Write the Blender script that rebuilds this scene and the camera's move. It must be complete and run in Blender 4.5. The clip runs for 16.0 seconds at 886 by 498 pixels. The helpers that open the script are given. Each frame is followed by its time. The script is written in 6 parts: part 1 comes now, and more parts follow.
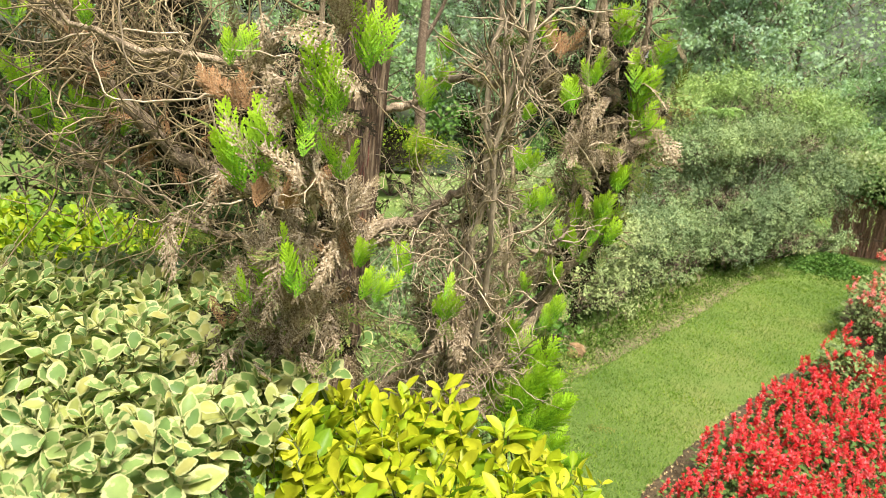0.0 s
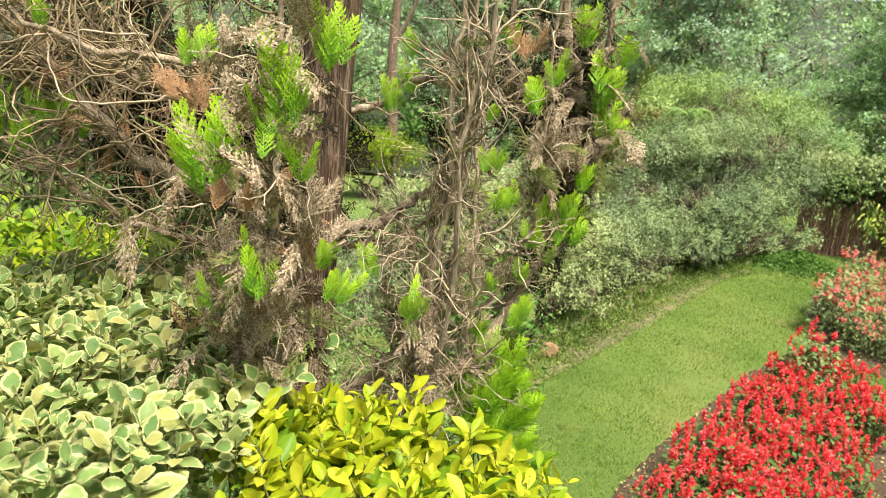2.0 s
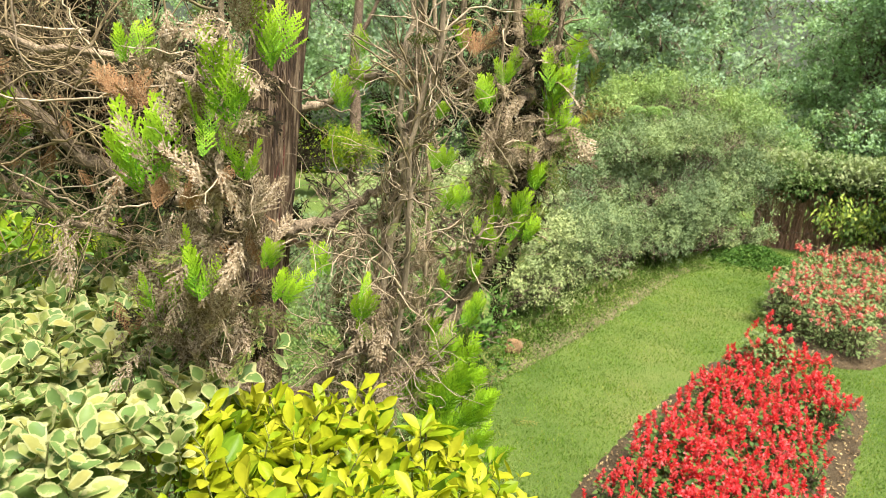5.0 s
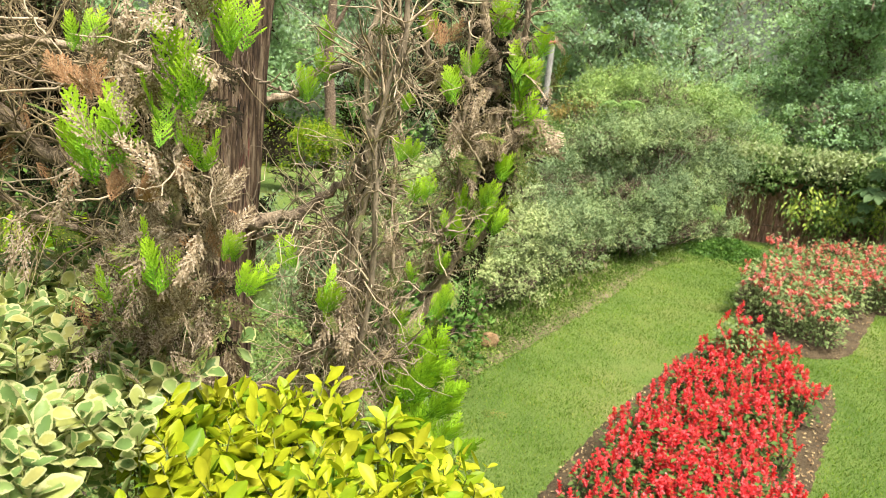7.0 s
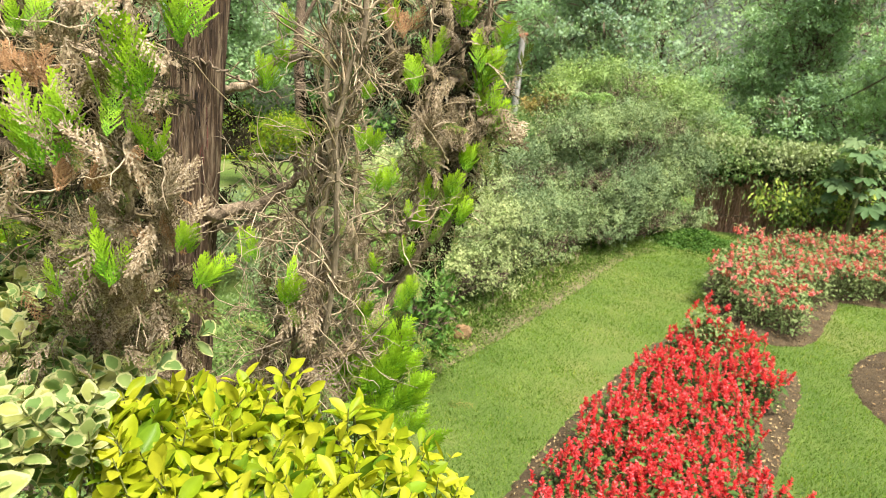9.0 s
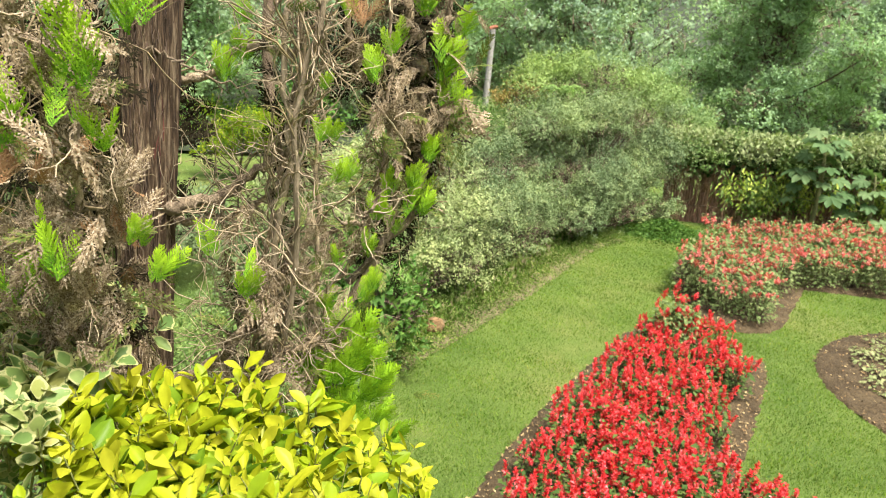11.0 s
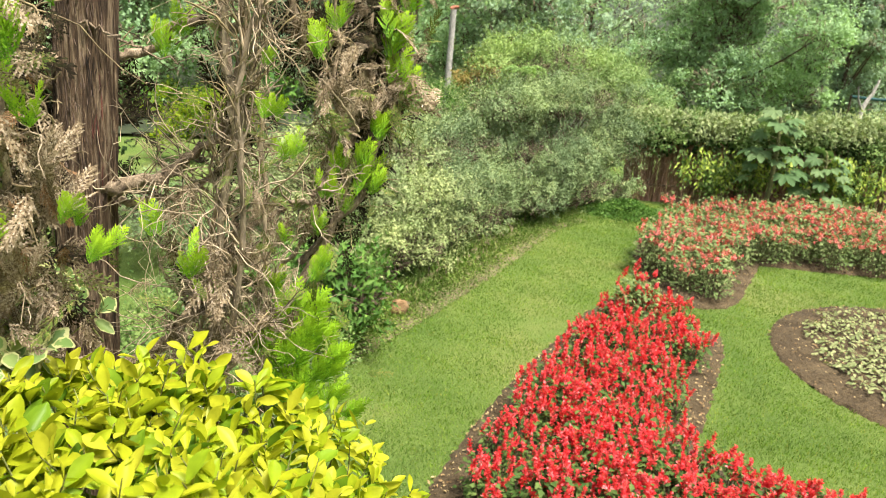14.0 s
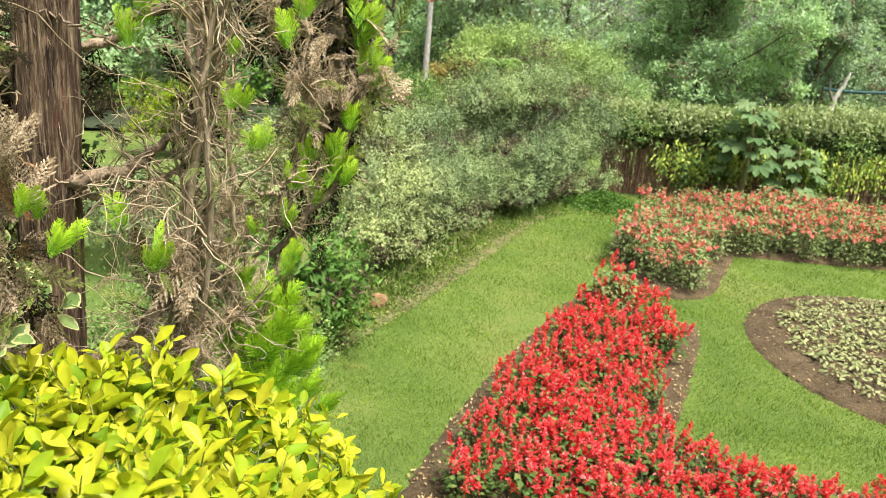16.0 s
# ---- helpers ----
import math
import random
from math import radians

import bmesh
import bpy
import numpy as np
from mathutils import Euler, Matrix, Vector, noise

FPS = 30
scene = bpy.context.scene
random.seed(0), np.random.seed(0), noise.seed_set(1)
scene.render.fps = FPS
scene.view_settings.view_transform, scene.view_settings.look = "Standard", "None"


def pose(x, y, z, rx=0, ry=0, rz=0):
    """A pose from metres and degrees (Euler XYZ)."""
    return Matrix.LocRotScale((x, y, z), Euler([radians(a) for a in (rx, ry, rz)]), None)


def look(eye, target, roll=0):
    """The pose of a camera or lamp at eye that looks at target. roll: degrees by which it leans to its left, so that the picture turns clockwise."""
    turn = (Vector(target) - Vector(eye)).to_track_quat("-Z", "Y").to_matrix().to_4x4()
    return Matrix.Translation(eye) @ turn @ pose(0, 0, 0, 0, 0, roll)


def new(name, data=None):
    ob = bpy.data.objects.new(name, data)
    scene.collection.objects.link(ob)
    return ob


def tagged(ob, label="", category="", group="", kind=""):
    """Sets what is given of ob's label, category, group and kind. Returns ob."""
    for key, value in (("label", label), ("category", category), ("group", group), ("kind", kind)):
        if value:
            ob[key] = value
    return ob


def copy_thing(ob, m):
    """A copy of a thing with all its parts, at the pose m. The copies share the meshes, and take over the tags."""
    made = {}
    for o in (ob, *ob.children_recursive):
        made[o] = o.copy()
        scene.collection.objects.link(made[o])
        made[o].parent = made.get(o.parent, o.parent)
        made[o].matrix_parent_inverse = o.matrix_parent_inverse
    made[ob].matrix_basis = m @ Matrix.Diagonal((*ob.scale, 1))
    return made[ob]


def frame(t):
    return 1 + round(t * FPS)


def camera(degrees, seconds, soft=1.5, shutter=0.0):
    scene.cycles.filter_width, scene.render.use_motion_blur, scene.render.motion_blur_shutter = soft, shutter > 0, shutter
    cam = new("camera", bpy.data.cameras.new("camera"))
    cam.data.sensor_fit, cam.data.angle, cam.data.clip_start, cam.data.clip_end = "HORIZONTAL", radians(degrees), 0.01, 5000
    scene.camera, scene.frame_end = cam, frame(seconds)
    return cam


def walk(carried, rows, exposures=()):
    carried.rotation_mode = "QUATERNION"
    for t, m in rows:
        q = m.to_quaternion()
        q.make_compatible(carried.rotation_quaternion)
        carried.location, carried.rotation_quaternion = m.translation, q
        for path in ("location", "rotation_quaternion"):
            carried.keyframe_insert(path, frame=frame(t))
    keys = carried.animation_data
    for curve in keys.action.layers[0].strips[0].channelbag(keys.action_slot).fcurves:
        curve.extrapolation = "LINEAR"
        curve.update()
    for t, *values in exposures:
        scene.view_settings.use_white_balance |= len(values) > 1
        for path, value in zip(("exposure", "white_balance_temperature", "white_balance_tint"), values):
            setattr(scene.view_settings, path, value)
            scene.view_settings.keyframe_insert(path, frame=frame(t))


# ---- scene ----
cam = camera(65.0, 16.0, 0.75)
cam.data.dof.use_dof, cam.data.dof.focus_distance, cam.data.dof.aperture_fstop = True, 0.9, 13.0
# seconds, x, y, z, yaw, pitch, roll
ROWS = [
    (0.0, 0.1507, -0.0264, 3.1171, 3.66, -15.43, -3.31),
    (0.5, 0.1531, -0.0258, 3.1174, 3.11, -15.38, -3.38),
    (1.0, 0.1558, -0.0256, 3.1174, 2.54, -15.29, -3.35),
    (1.5, 0.1584, -0.0253, 3.1175, 2.02, -15.26, -3.36),
    (2.0, 0.1610, -0.0249, 3.1175, 1.44, -15.19, -3.33),
    (2.5, 0.1638, -0.0246, 3.1177, 0.93, -15.20, -3.28),
    (3.0, 0.1668, -0.0248, 3.1180, 0.44, -15.19, -3.26),
    (3.5, 0.1700, -0.0251, 3.1182, 0.02, -15.18, -3.31),
    (4.0, 0.1728, -0.0255, 3.1184, -0.47, -15.18, -3.36),
    (6.5, 0.1886, -0.0261, 3.1166, -2.88, -15.38, -3.70),
    (7.0, 0.1919, -0.0260, 3.1156, -3.38, -15.52, -3.69),
    (7.5, 0.1952, -0.0254, 3.1145, -3.95, -15.66, -3.75),
    (8.0, 0.1983, -0.0245, 3.1132, -4.57, -15.72, -3.79),
    (8.5, 0.2017, -0.0237, 3.1123, -5.02, -15.86, -3.80),
    (9.0, 0.2054, -0.0235, 3.1117, -5.64, -15.95, -3.80),
    (11.5, 0.2237, -0.0253, 3.1079, -8.56, -16.66, -3.76),
    (12.0, 0.2273, -0.0257, 3.1070, -9.17, -17.01, -3.80),
    (12.5, 0.2308, -0.0261, 3.1059, -9.66, -17.13, -3.73),
    (13.0, 0.2341, -0.0267, 3.1050, -10.11, -17.36, -3.76),
    (13.5, 0.2373, -0.0275, 3.1040, -10.60, -17.46, -3.73),
    (14.0, 0.2402, -0.0283, 3.1030, -10.98, -17.62, -3.77),
    (14.5, 0.2432, -0.0288, 3.1023, -11.42, -17.72, -3.80),
    (15.0, 0.2460, -0.0286, 3.1018, -11.89, -17.80, -3.79),
    (15.5, 0.2489, -0.0279, 3.1011, -12.28, -17.92, -3.75),
    (16.0, 0.2513, -0.0274, 3.1000, -12.76, -18.04, -3.80),
]
walk(cam, [(t, pose(x, y, z, 90 + pitch, roll, yaw)) for t, x, y, z, yaw, pitch, roll in ROWS])

# ---- light ----
world = bpy.data.worlds.new("sky")
scene.world = world
world.use_nodes = True
wn = world.node_tree
sky = wn.nodes.new("ShaderNodeTexSky")
sky.sky_type, sky.sun_disc = "NISHITA", False
sky.sun_elevation, sky.sun_rotation = radians(67), radians(141)
sky.air_density, sky.dust_density, sky.ozone_density = 1.0, 4.0, 1.0
# thin cloud takes most of the blue out of the sky
cloud = wn.nodes.new("ShaderNodeHueSaturation")
cloud.inputs["Saturation"].default_value = 0.45
wn.links.new(sky.outputs[0], cloud.inputs["Color"])
wn.links.new(cloud.outputs[0], wn.nodes["Background"].inputs[0])
wn.nodes["Background"].inputs[1].default_value = 0.096
sun = new("sun", bpy.data.lights.new("sun", "SUN"))
sun.data.energy, sun.data.angle, sun.data.color = 4.3, radians(20), (1.0, 0.96, 0.90)
sun.matrix_world = look((4.3, -5.4, 16.0), (0, 0, 0))
scene.view_settings.exposure = 1.55


# ---- materials ----
def material(name):
    m = bpy.data.materials.new(name)
    m.use_nodes = True
    m.node_tree.nodes.clear()
    return m, m.node_tree.nodes, m.node_tree.links


def vary(nodes, links):
    """One random number for each leaf, be it an object or an island of a mesh."""
    ob, geo = nodes.new("ShaderNodeObjectInfo"), nodes.new("ShaderNodeNewGeometry")
    add, frac = nodes.new("ShaderNodeMath"), nodes.new("ShaderNodeMath")
    frac.operation = "FRACT"
    links.new(ob.outputs["Random"], add.inputs[0])
    links.new(geo.outputs["Random Per Island"], add.inputs[1])
    links.new(add.outputs[0], frac.inputs[0])
    return frac.outputs[0]


def ramp(nodes, links, value, stops):
    r = nodes.new("ShaderNodeValToRGB")
    while len(r.color_ramp.elements) < len(stops):
        r.color_ramp.elements.new(0.5)
    for e, (at, col) in zip(r.color_ramp.elements, stops):
        e.position, e.color = at, (*col, 1)
    links.new(value, r.inputs[0])
    return r.outputs[0]


def noise_out(nodes, links, scale, detail=4, which="Object", rough=0.55):
    co, n = nodes.new("ShaderNodeNewGeometry" if which == "Position" else "ShaderNodeTexCoord"), nodes.new("ShaderNodeTexNoise")
    n.inputs["Scale"].default_value, n.inputs["Detail"].default_value = scale, detail
    n.inputs["Roughness"].default_value = rough
    links.new(co.outputs[which], n.inputs["Vector"])
    return n.outputs[0]


def mix(nodes, links, kind, fac, a, b):
    m = nodes.new("ShaderNodeMix")
    m.data_type, m.blend_type = "RGBA", kind
    for socket, v in ((m.inputs[0], fac), (m.inputs[6], a), (m.inputs[7], b)):
        if isinstance(v, (int, float)):
            socket.default_value = v
        elif isinstance(v, tuple):
            socket.default_value = (*v, 1)
        else:
            links.new(v, socket)
    return m.outputs[2]


def leaf_material(name, stops, scale=30.0, rough=0.5, through_light=0.3, rim=None, bump=0.15, patch=0.0, tip=None, gloss=0.13):
    """Leaves: one tint for each, mottled, with light shining through. rim: the colour of a pale margin. patch: how far tints drift over metres."""
    m, nodes, links = material(name)
    col = ramp(nodes, links, vary(nodes, links), stops)
    if patch:
        drift = noise_out(nodes, links, patch, 3)
        col = mix(nodes, links, "MULTIPLY", 1.0, col, ramp(nodes, links, drift, [(0.3, (0.62, 0.68, 0.72)), (0.7, (1.2, 1.17, 1.02))]))
    if tip:
        at = nodes.new("ShaderNodeAttribute")
        at.attribute_name = "rim"
        col = mix(nodes, links, "MIX", ramp(nodes, links, at.outputs["Fac"], [(0.25, (0, 0, 0)), (0.95, (0.95, 0.95, 0.95))]), col, tip)
    grain = noise_out(nodes, links, scale, 4, "Position")
    col = mix(nodes, links, "MULTIPLY", 0.8, col, ramp(nodes, links, grain, [(0.3, (0.7, 0.72, 0.66)), (0.7, (1.15, 1.12, 1.05))]))
    if rim:
        at = nodes.new("ShaderNodeAttribute")
        at.attribute_name = "rim"
        wob = noise_out(nodes, links, 130, 3, "Position")
        half, s = nodes.new("ShaderNodeMath"), nodes.new("ShaderNodeMath")
        half.operation, s.operation = "MULTIPLY", "MULTIPLY_ADD"
        links.new(at.outputs["Fac"], half.inputs[0])
        half.inputs[1].default_value = 0.5
        links.new(wob, s.inputs[0])
        s.inputs[1].default_value = 1.1
        links.new(half.outputs[0], s.inputs[2])
        edge = ramp(nodes, links, s.outputs[0], [(0.75, (0, 0, 0)), (0.80, (1, 1, 1))])
        col = mix(nodes, links, "MIX", edge, col, rim)
    p, t, sh, out = (nodes.new("ShaderNode" + k) for k in ("BsdfPrincipled", "BsdfTranslucent", "MixShader", "OutputMaterial"))
    p.inputs["Roughness"].default_value = rough
    p.inputs["Specular IOR Level"].default_value = gloss
    links.new(col, p.inputs["Base Color"])
    links.new(mix(nodes, links, "MULTIPLY", 1.0, col, (1.06, 1.18, 0.65)), t.inputs["Color"])
    if bump:
        b = nodes.new("ShaderNodeBump")
        b.inputs["Strength"].default_value, b.inputs["Distance"].default_value = bump, 0.002
        links.new(grain, b.inputs["Height"])
        links.new(b.outputs[0], p.inputs["Normal"])
    sh.inputs[0].default_value = through_light
    links.new(p.outputs[0], sh.inputs[1])
    links.new(t.outputs[0], sh.inputs[2])
    links.new(sh.outputs[0], out.inputs[0])
    return m


def solid_material(name, stops, scale, fine=0.0, rough=0.85, bump=0.5, depth=0.01, stretch=(1, 1, 1), spread=True):
    """Bark, soil, stone, wood: noise at two sizes for colour and relief."""
    m, nodes, links = material(name)
    co, mp = nodes.new("ShaderNodeTexCoord"), nodes.new("ShaderNodeMapping")
    mp.inputs["Scale"].default_value = stretch
    links.new(co.outputs["Object"], mp.inputs[0])
    n1, n2 = nodes.new("ShaderNodeTexNoise"), nodes.new("ShaderNodeTexNoise")
    for n, s in ((n1, scale), (n2, fine or scale * 7)):
        n.inputs["Scale"].default_value, n.inputs["Detail"].default_value, n.inputs["Roughness"].default_value = s, 6, 0.65
        links.new(mp.outputs[0], n.inputs["Vector"])
    col = ramp(nodes, links, n1.outputs[0], stops)
    col = mix(nodes, links, "MULTIPLY", 0.9, col, ramp(nodes, links, n2.outputs[0], [(0.32, (0.5, 0.5, 0.5)), (0.68, (1.35, 1.35, 1.35))]))
    if spread:
        col = mix(nodes, links, "MULTIPLY", 1.0, col, ramp(nodes, links, vary(nodes, links), [(0, (0.5, 0.48, 0.46)), (0.5, (0.9, 0.88, 0.85)), (1, (1.25, 1.22, 1.15))]))
    p, out, b = nodes.new("ShaderNodeBsdfPrincipled"), nodes.new("ShaderNodeOutputMaterial"), nodes.new("ShaderNodeBump")
    p.inputs["Roughness"].default_value = rough
    p.inputs["Specular IOR Level"].default_value = 0.25
    b.inputs["Strength"].default_value, b.inputs["Distance"].default_value = bump, depth
    links.new(n2.outputs[0], b.inputs["Height"])
    links.new(b.outputs[0], p.inputs["Normal"])
    links.new(col, p.inputs["Base Color"])
    links.new(p.outputs[0], out.inputs[0])
    return m


YELLOW = leaf_material("yellow_leaf", [(0, (0.187, 0.275, 0.010)), (0.15, (0.275, 0.336, 0.012)), (0.5, (0.350, 0.365, 0.015)), (1, (0.402, 0.387, 0.028))], 60, 0.42, 0.43)
YELLOW_LOW = leaf_material("yellow_leaf_older", [(0, (0.080, 0.170, 0.012)), (0.5, (0.190, 0.285, 0.014)), (1, (0.320, 0.345, 0.016))], 60, 0.4, 0.40)
VARIEG = leaf_material("variegated_leaf", [(0, (0.090, 0.152, 0.042)), (0.4, (0.138, 0.207, 0.061)), (0.74, (0.185, 0.245, 0.074)), (0.88, (0.271, 0.275, 0.078)), (1, (0.309, 0.285, 0.092))], 70, 0.45, 0.28, rim=(0.318, 0.318, 0.133))
SPRAY = leaf_material("fresh_scale_leaf", [(0, (0.076, 0.187, 0.015)), (0.5, (0.138, 0.315, 0.020)), (0.85, (0.214, 0.405, 0.023)), (1, (0.264, 0.435, 0.028))], 90, 0.5, 0.3, tip=(0.378, 0.556, 0.025))
SPRAY_GREEN = leaf_material("deep_green_scale_leaf", [(0, (0.085, 0.206, 0.013)), (0.5, (0.162, 0.351, 0.019)), (1, (0.269, 0.484, 0.024))], 90, 0.5, 0.25, tip=(0.314, 0.495, 0.022))
SPRAY_DULL = leaf_material("dull_scale_leaf", [(0, (0.062, 0.109, 0.020)), (0.6, (0.136, 0.175, 0.036)), (1, (0.228, 0.200, 0.067))], 90, 0.6, 0.25)
SPRAY_DEAD = leaf_material("dry_scale_leaf", [(0, (0.090, 0.061, 0.035)), (0.4, (0.193, 0.142, 0.083)), (0.75, (0.307, 0.240, 0.158)), (1, (0.405, 0.326, 0.250))], 90, 0.8, 0.12)
SPRAY_SHADE = leaf_material("shade_dark_scale_leaf", [(0, (0.011, 0.008, 0.004)), (0.5, (0.022, 0.017, 0.009)), (0.85, (0.030, 0.030, 0.011)), (1, (0.048, 0.035, 0.018))], 90, 0.9, 0.08, gloss=0.1)
TWIG = solid_material("dry_twig_bark", [(0.3, (0.259, 0.199, 0.124)), (0.7, (0.503, 0.408, 0.281))], 18, 120, stretch=(1, 1, 0.4))
TWIG_OLD = solid_material("old_twig_bark", [(0.3, (0.122, 0.089, 0.045)), (0.7, (0.346, 0.271, 0.151))], 18, 120, stretch=(1, 1, 0.4))
SPRAY_RUST = leaf_material("rusty_scale_leaf", [(0, (0.162, 0.084, 0.038)), (0.5, (0.264, 0.138, 0.066)), (1, (0.336, 0.210, 0.112))], 90, 0.8, 0.12)
LIMB = solid_material("limb_bark", [(0.3, (0.171, 0.125, 0.077)), (0.55, (0.400, 0.307, 0.202)), (0.7, (0.571, 0.451, 0.313))], 60, 300, bump=1.0, depth=0.006, stretch=(1, 1, 0.5))
BARK = solid_material("stringy_bark", [(0.36, (0.031, 0.020, 0.012)), (0.50, (0.118, 0.075, 0.043)), (0.62, (0.285, 0.212, 0.138))], 110, 420, bump=1.0, depth=0.008, stretch=(1.6, 1.6, 0.11))
BARK_GREY = solid_material("grey_bark_fibre", [(0.3, (0.118, 0.077, 0.057)), (0.7, (0.294, 0.212, 0.162))], 40, 200, stretch=(1, 1, 0.2))
BARK_RED = solid_material("red_inner_bark", [(0.3, (0.060, 0.021, 0.015)), (0.7, (0.132, 0.051, 0.036))], 40, 200, stretch=(1, 1, 0.2))
SOIL = solid_material("garden_soil", [(0.3, (0.042, 0.028, 0.012)), (0.7, (0.095, 0.067, 0.033))], 3.0, 40, rough=0.95, bump=1.0, depth=0.03, spread=False)
VERGE = solid_material("dry_bank_earth", [(0.3, (0.078, 0.071, 0.028)), (0.52, (0.132, 0.112, 0.052)), (0.7, (0.204, 0.165, 0.093))], 4.0, 60, rough=0.95, bump=1.0, depth=0.02, spread=False)
FLOOR = solid_material("shaded_woodland_floor", [(0.3, (0.013, 0.019, 0.008)), (0.7, (0.036, 0.045, 0.018))], 0.8, 9, rough=0.95, spread=False)
CLOD = solid_material("soil_crumb", [(0.3, (0.047, 0.029, 0.014)), (0.7, (0.107, 0.077, 0.039))], 12, 60)
LITTER = leaf_material("dry_leaf_litter", [(0, (0.169, 0.101, 0.048)), (0.6, (0.295, 0.203, 0.104)), (1, (0.421, 0.325, 0.175))], 20, 0.8, 0.1)
STONE = solid_material("ochre_stone", [(0.3, (0.288, 0.168, 0.072)), (0.7, (0.450, 0.302, 0.151))], 9, 60, bump=0.7, depth=0.01)
PETAL = leaf_material("salvia_petal", [(0, (0.554, 0.020, 0.025)), (0.5, (0.697, 0.049, 0.059)), (0.8, (0.729, 0.099, 0.112)), (1, (0.737, 0.208, 0.222))], 40, 0.45, 0.32, bump=0.0)
PETAL_PALE = leaf_material("faded_salvia_petal", [(0, (0.634, 0.093, 0.085)), (0.6, (0.697, 0.187, 0.168)), (1, (0.697, 0.373, 0.354))], 40, 0.5, 0.25, bump=0.0)
SALVIA = leaf_material("salvia_leaf", [(0, (0.039, 0.077, 0.020)), (0.6, (0.071, 0.118, 0.030)), (1, (0.119, 0.163, 0.047))], 25, 0.5, 0.25, gloss=0.05)
SALVIA_PALE = leaf_material("pale_salvia_leaf", [(0, (0.097, 0.143, 0.050)), (0.5, (0.145, 0.194, 0.071)), (1, (0.201, 0.237, 0.099))], 25, 0.55, 0.25, gloss=0.05)
STALK = solid_material("green_stalk", [(0.3, (0.084, 0.102, 0.036)), (0.7, (0.168, 0.168, 0.072))], 20)
YOUNG_STALK = solid_material("young_green_stalk", [(0.3, (0.132, 0.156, 0.036)), (0.7, (0.252, 0.264, 0.072))], 40)
SEEDLING = leaf_material("pale_seedling_leaf", [(0, (0.152, 0.183, 0.074)), (0.6, (0.228, 0.252, 0.108)), (1, (0.290, 0.302, 0.145))], 25, 0.6, 0.25)
BLADE = leaf_material("grass_blade", [(0, (0.066, 0.132, 0.015)), (0.5, (0.117, 0.207, 0.023)), (0.85, (0.182, 0.270, 0.037)), (1, (0.300, 0.304, 0.081))], 9, 0.6, 0.3, bump=0, patch=1.7, gloss=0.05)
WEED = leaf_material("weed_leaf", [(0, (0.064, 0.125, 0.020)), (0.5, (0.129, 0.204, 0.038)), (0.8, (0.206, 0.251, 0.073)), (1, (0.250, 0.256, 0.108))], 8, 0.6, 0.3, patch=0.8, gloss=0.05)
SHRUB = leaf_material("olive_shrub_leaf", [(0, (0.228, 0.280, 0.128)), (0.4, (0.274, 0.324, 0.150)), (0.8, (0.322, 0.368, 0.171)), (1, (0.394, 0.409, 0.207))], 6, 0.5, 0.18, patch=0.9, gloss=0.05)
SHRUB_GREY = leaf_material("grey_green_shrub_leaf", [(0, (0.161, 0.220, 0.106)), (0.5, (0.198, 0.260, 0.128)), (1, (0.250, 0.309, 0.159))], 6, 0.5, 0.22, patch=0.9, gloss=0.05)
GLOSSY = leaf_material("glossy_green_leaf", [(0, (0.040, 0.097, 0.016)), (0.6, (0.080, 0.165, 0.030)), (1, (0.137, 0.228, 0.046))], 10, 0.5, 0.25, gloss=0.1)
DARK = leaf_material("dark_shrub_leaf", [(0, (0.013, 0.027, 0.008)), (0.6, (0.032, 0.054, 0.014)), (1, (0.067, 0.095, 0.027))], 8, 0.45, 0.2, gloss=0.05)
FERNY = leaf_material("light_feathery_leaf", [(0, (0.218, 0.312, 0.115)), (0.6, (0.287, 0.386, 0.145)), (1, (0.375, 0.442, 0.193))], 6, 0.55, 0.3, patch=0.6, gloss=0.05)
VINE = leaf_material("vine_leaf", [(0, (0.072, 0.132, 0.038)), (0.5, (0.144, 0.222, 0.066)), (1, (0.240, 0.318, 0.112))], 6, 0.45, 0.25, patch=0.8, gloss=0.05)
RUSTY = leaf_material("rust_tinted_leaf", [(0, (0.216, 0.204, 0.056)), (0.5, (0.312, 0.240, 0.082)), (1, (0.348, 0.216, 0.102))], 8, 0.55, 0.3, gloss=0.05)
FROND = leaf_material("fern_frond", [(0, (0.144, 0.240, 0.071)), (1, (0.216, 0.312, 0.102))], 8, 0.5, 0.3, gloss=0.05)
TOP_SHOOT = leaf_material("pale_top_shoot", [(0, (0.194, 0.245, 0.104)), (0.6, (0.266, 0.317, 0.147)), (1, (0.331, 0.360, 0.184))], 6, 0.55, 0.3, gloss=0.1)
HANGING = leaf_material("lime_hanging_leaf", [(0, (0.251, 0.359, 0.047)), (0.6, (0.432, 0.529, 0.091)), (1, (0.594, 0.625, 0.164))], 10, 0.45, 0.3)
BROAD = leaf_material("broad_lobed_leaf", [(0, (0.070, 0.127, 0.048)), (0.6, (0.105, 0.170, 0.067)), (1, (0.146, 0.208, 0.089))], 5, 0.6, 0.3, gloss=0.1)
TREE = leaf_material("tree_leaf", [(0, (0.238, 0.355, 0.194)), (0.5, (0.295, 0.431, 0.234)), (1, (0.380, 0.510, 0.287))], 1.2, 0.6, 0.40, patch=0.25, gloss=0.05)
# Distance haze is put into the paler, bluer tint of these leaves.
TREE_HAZE = leaf_material("hazy_tree_leaf", [(0, (0.251, 0.353, 0.235)), (0.5, (0.310, 0.419, 0.277)), (1, (0.387, 0.480, 0.324))], 1.2, 0.6, 0.40, patch=0.25, gloss=0.05)
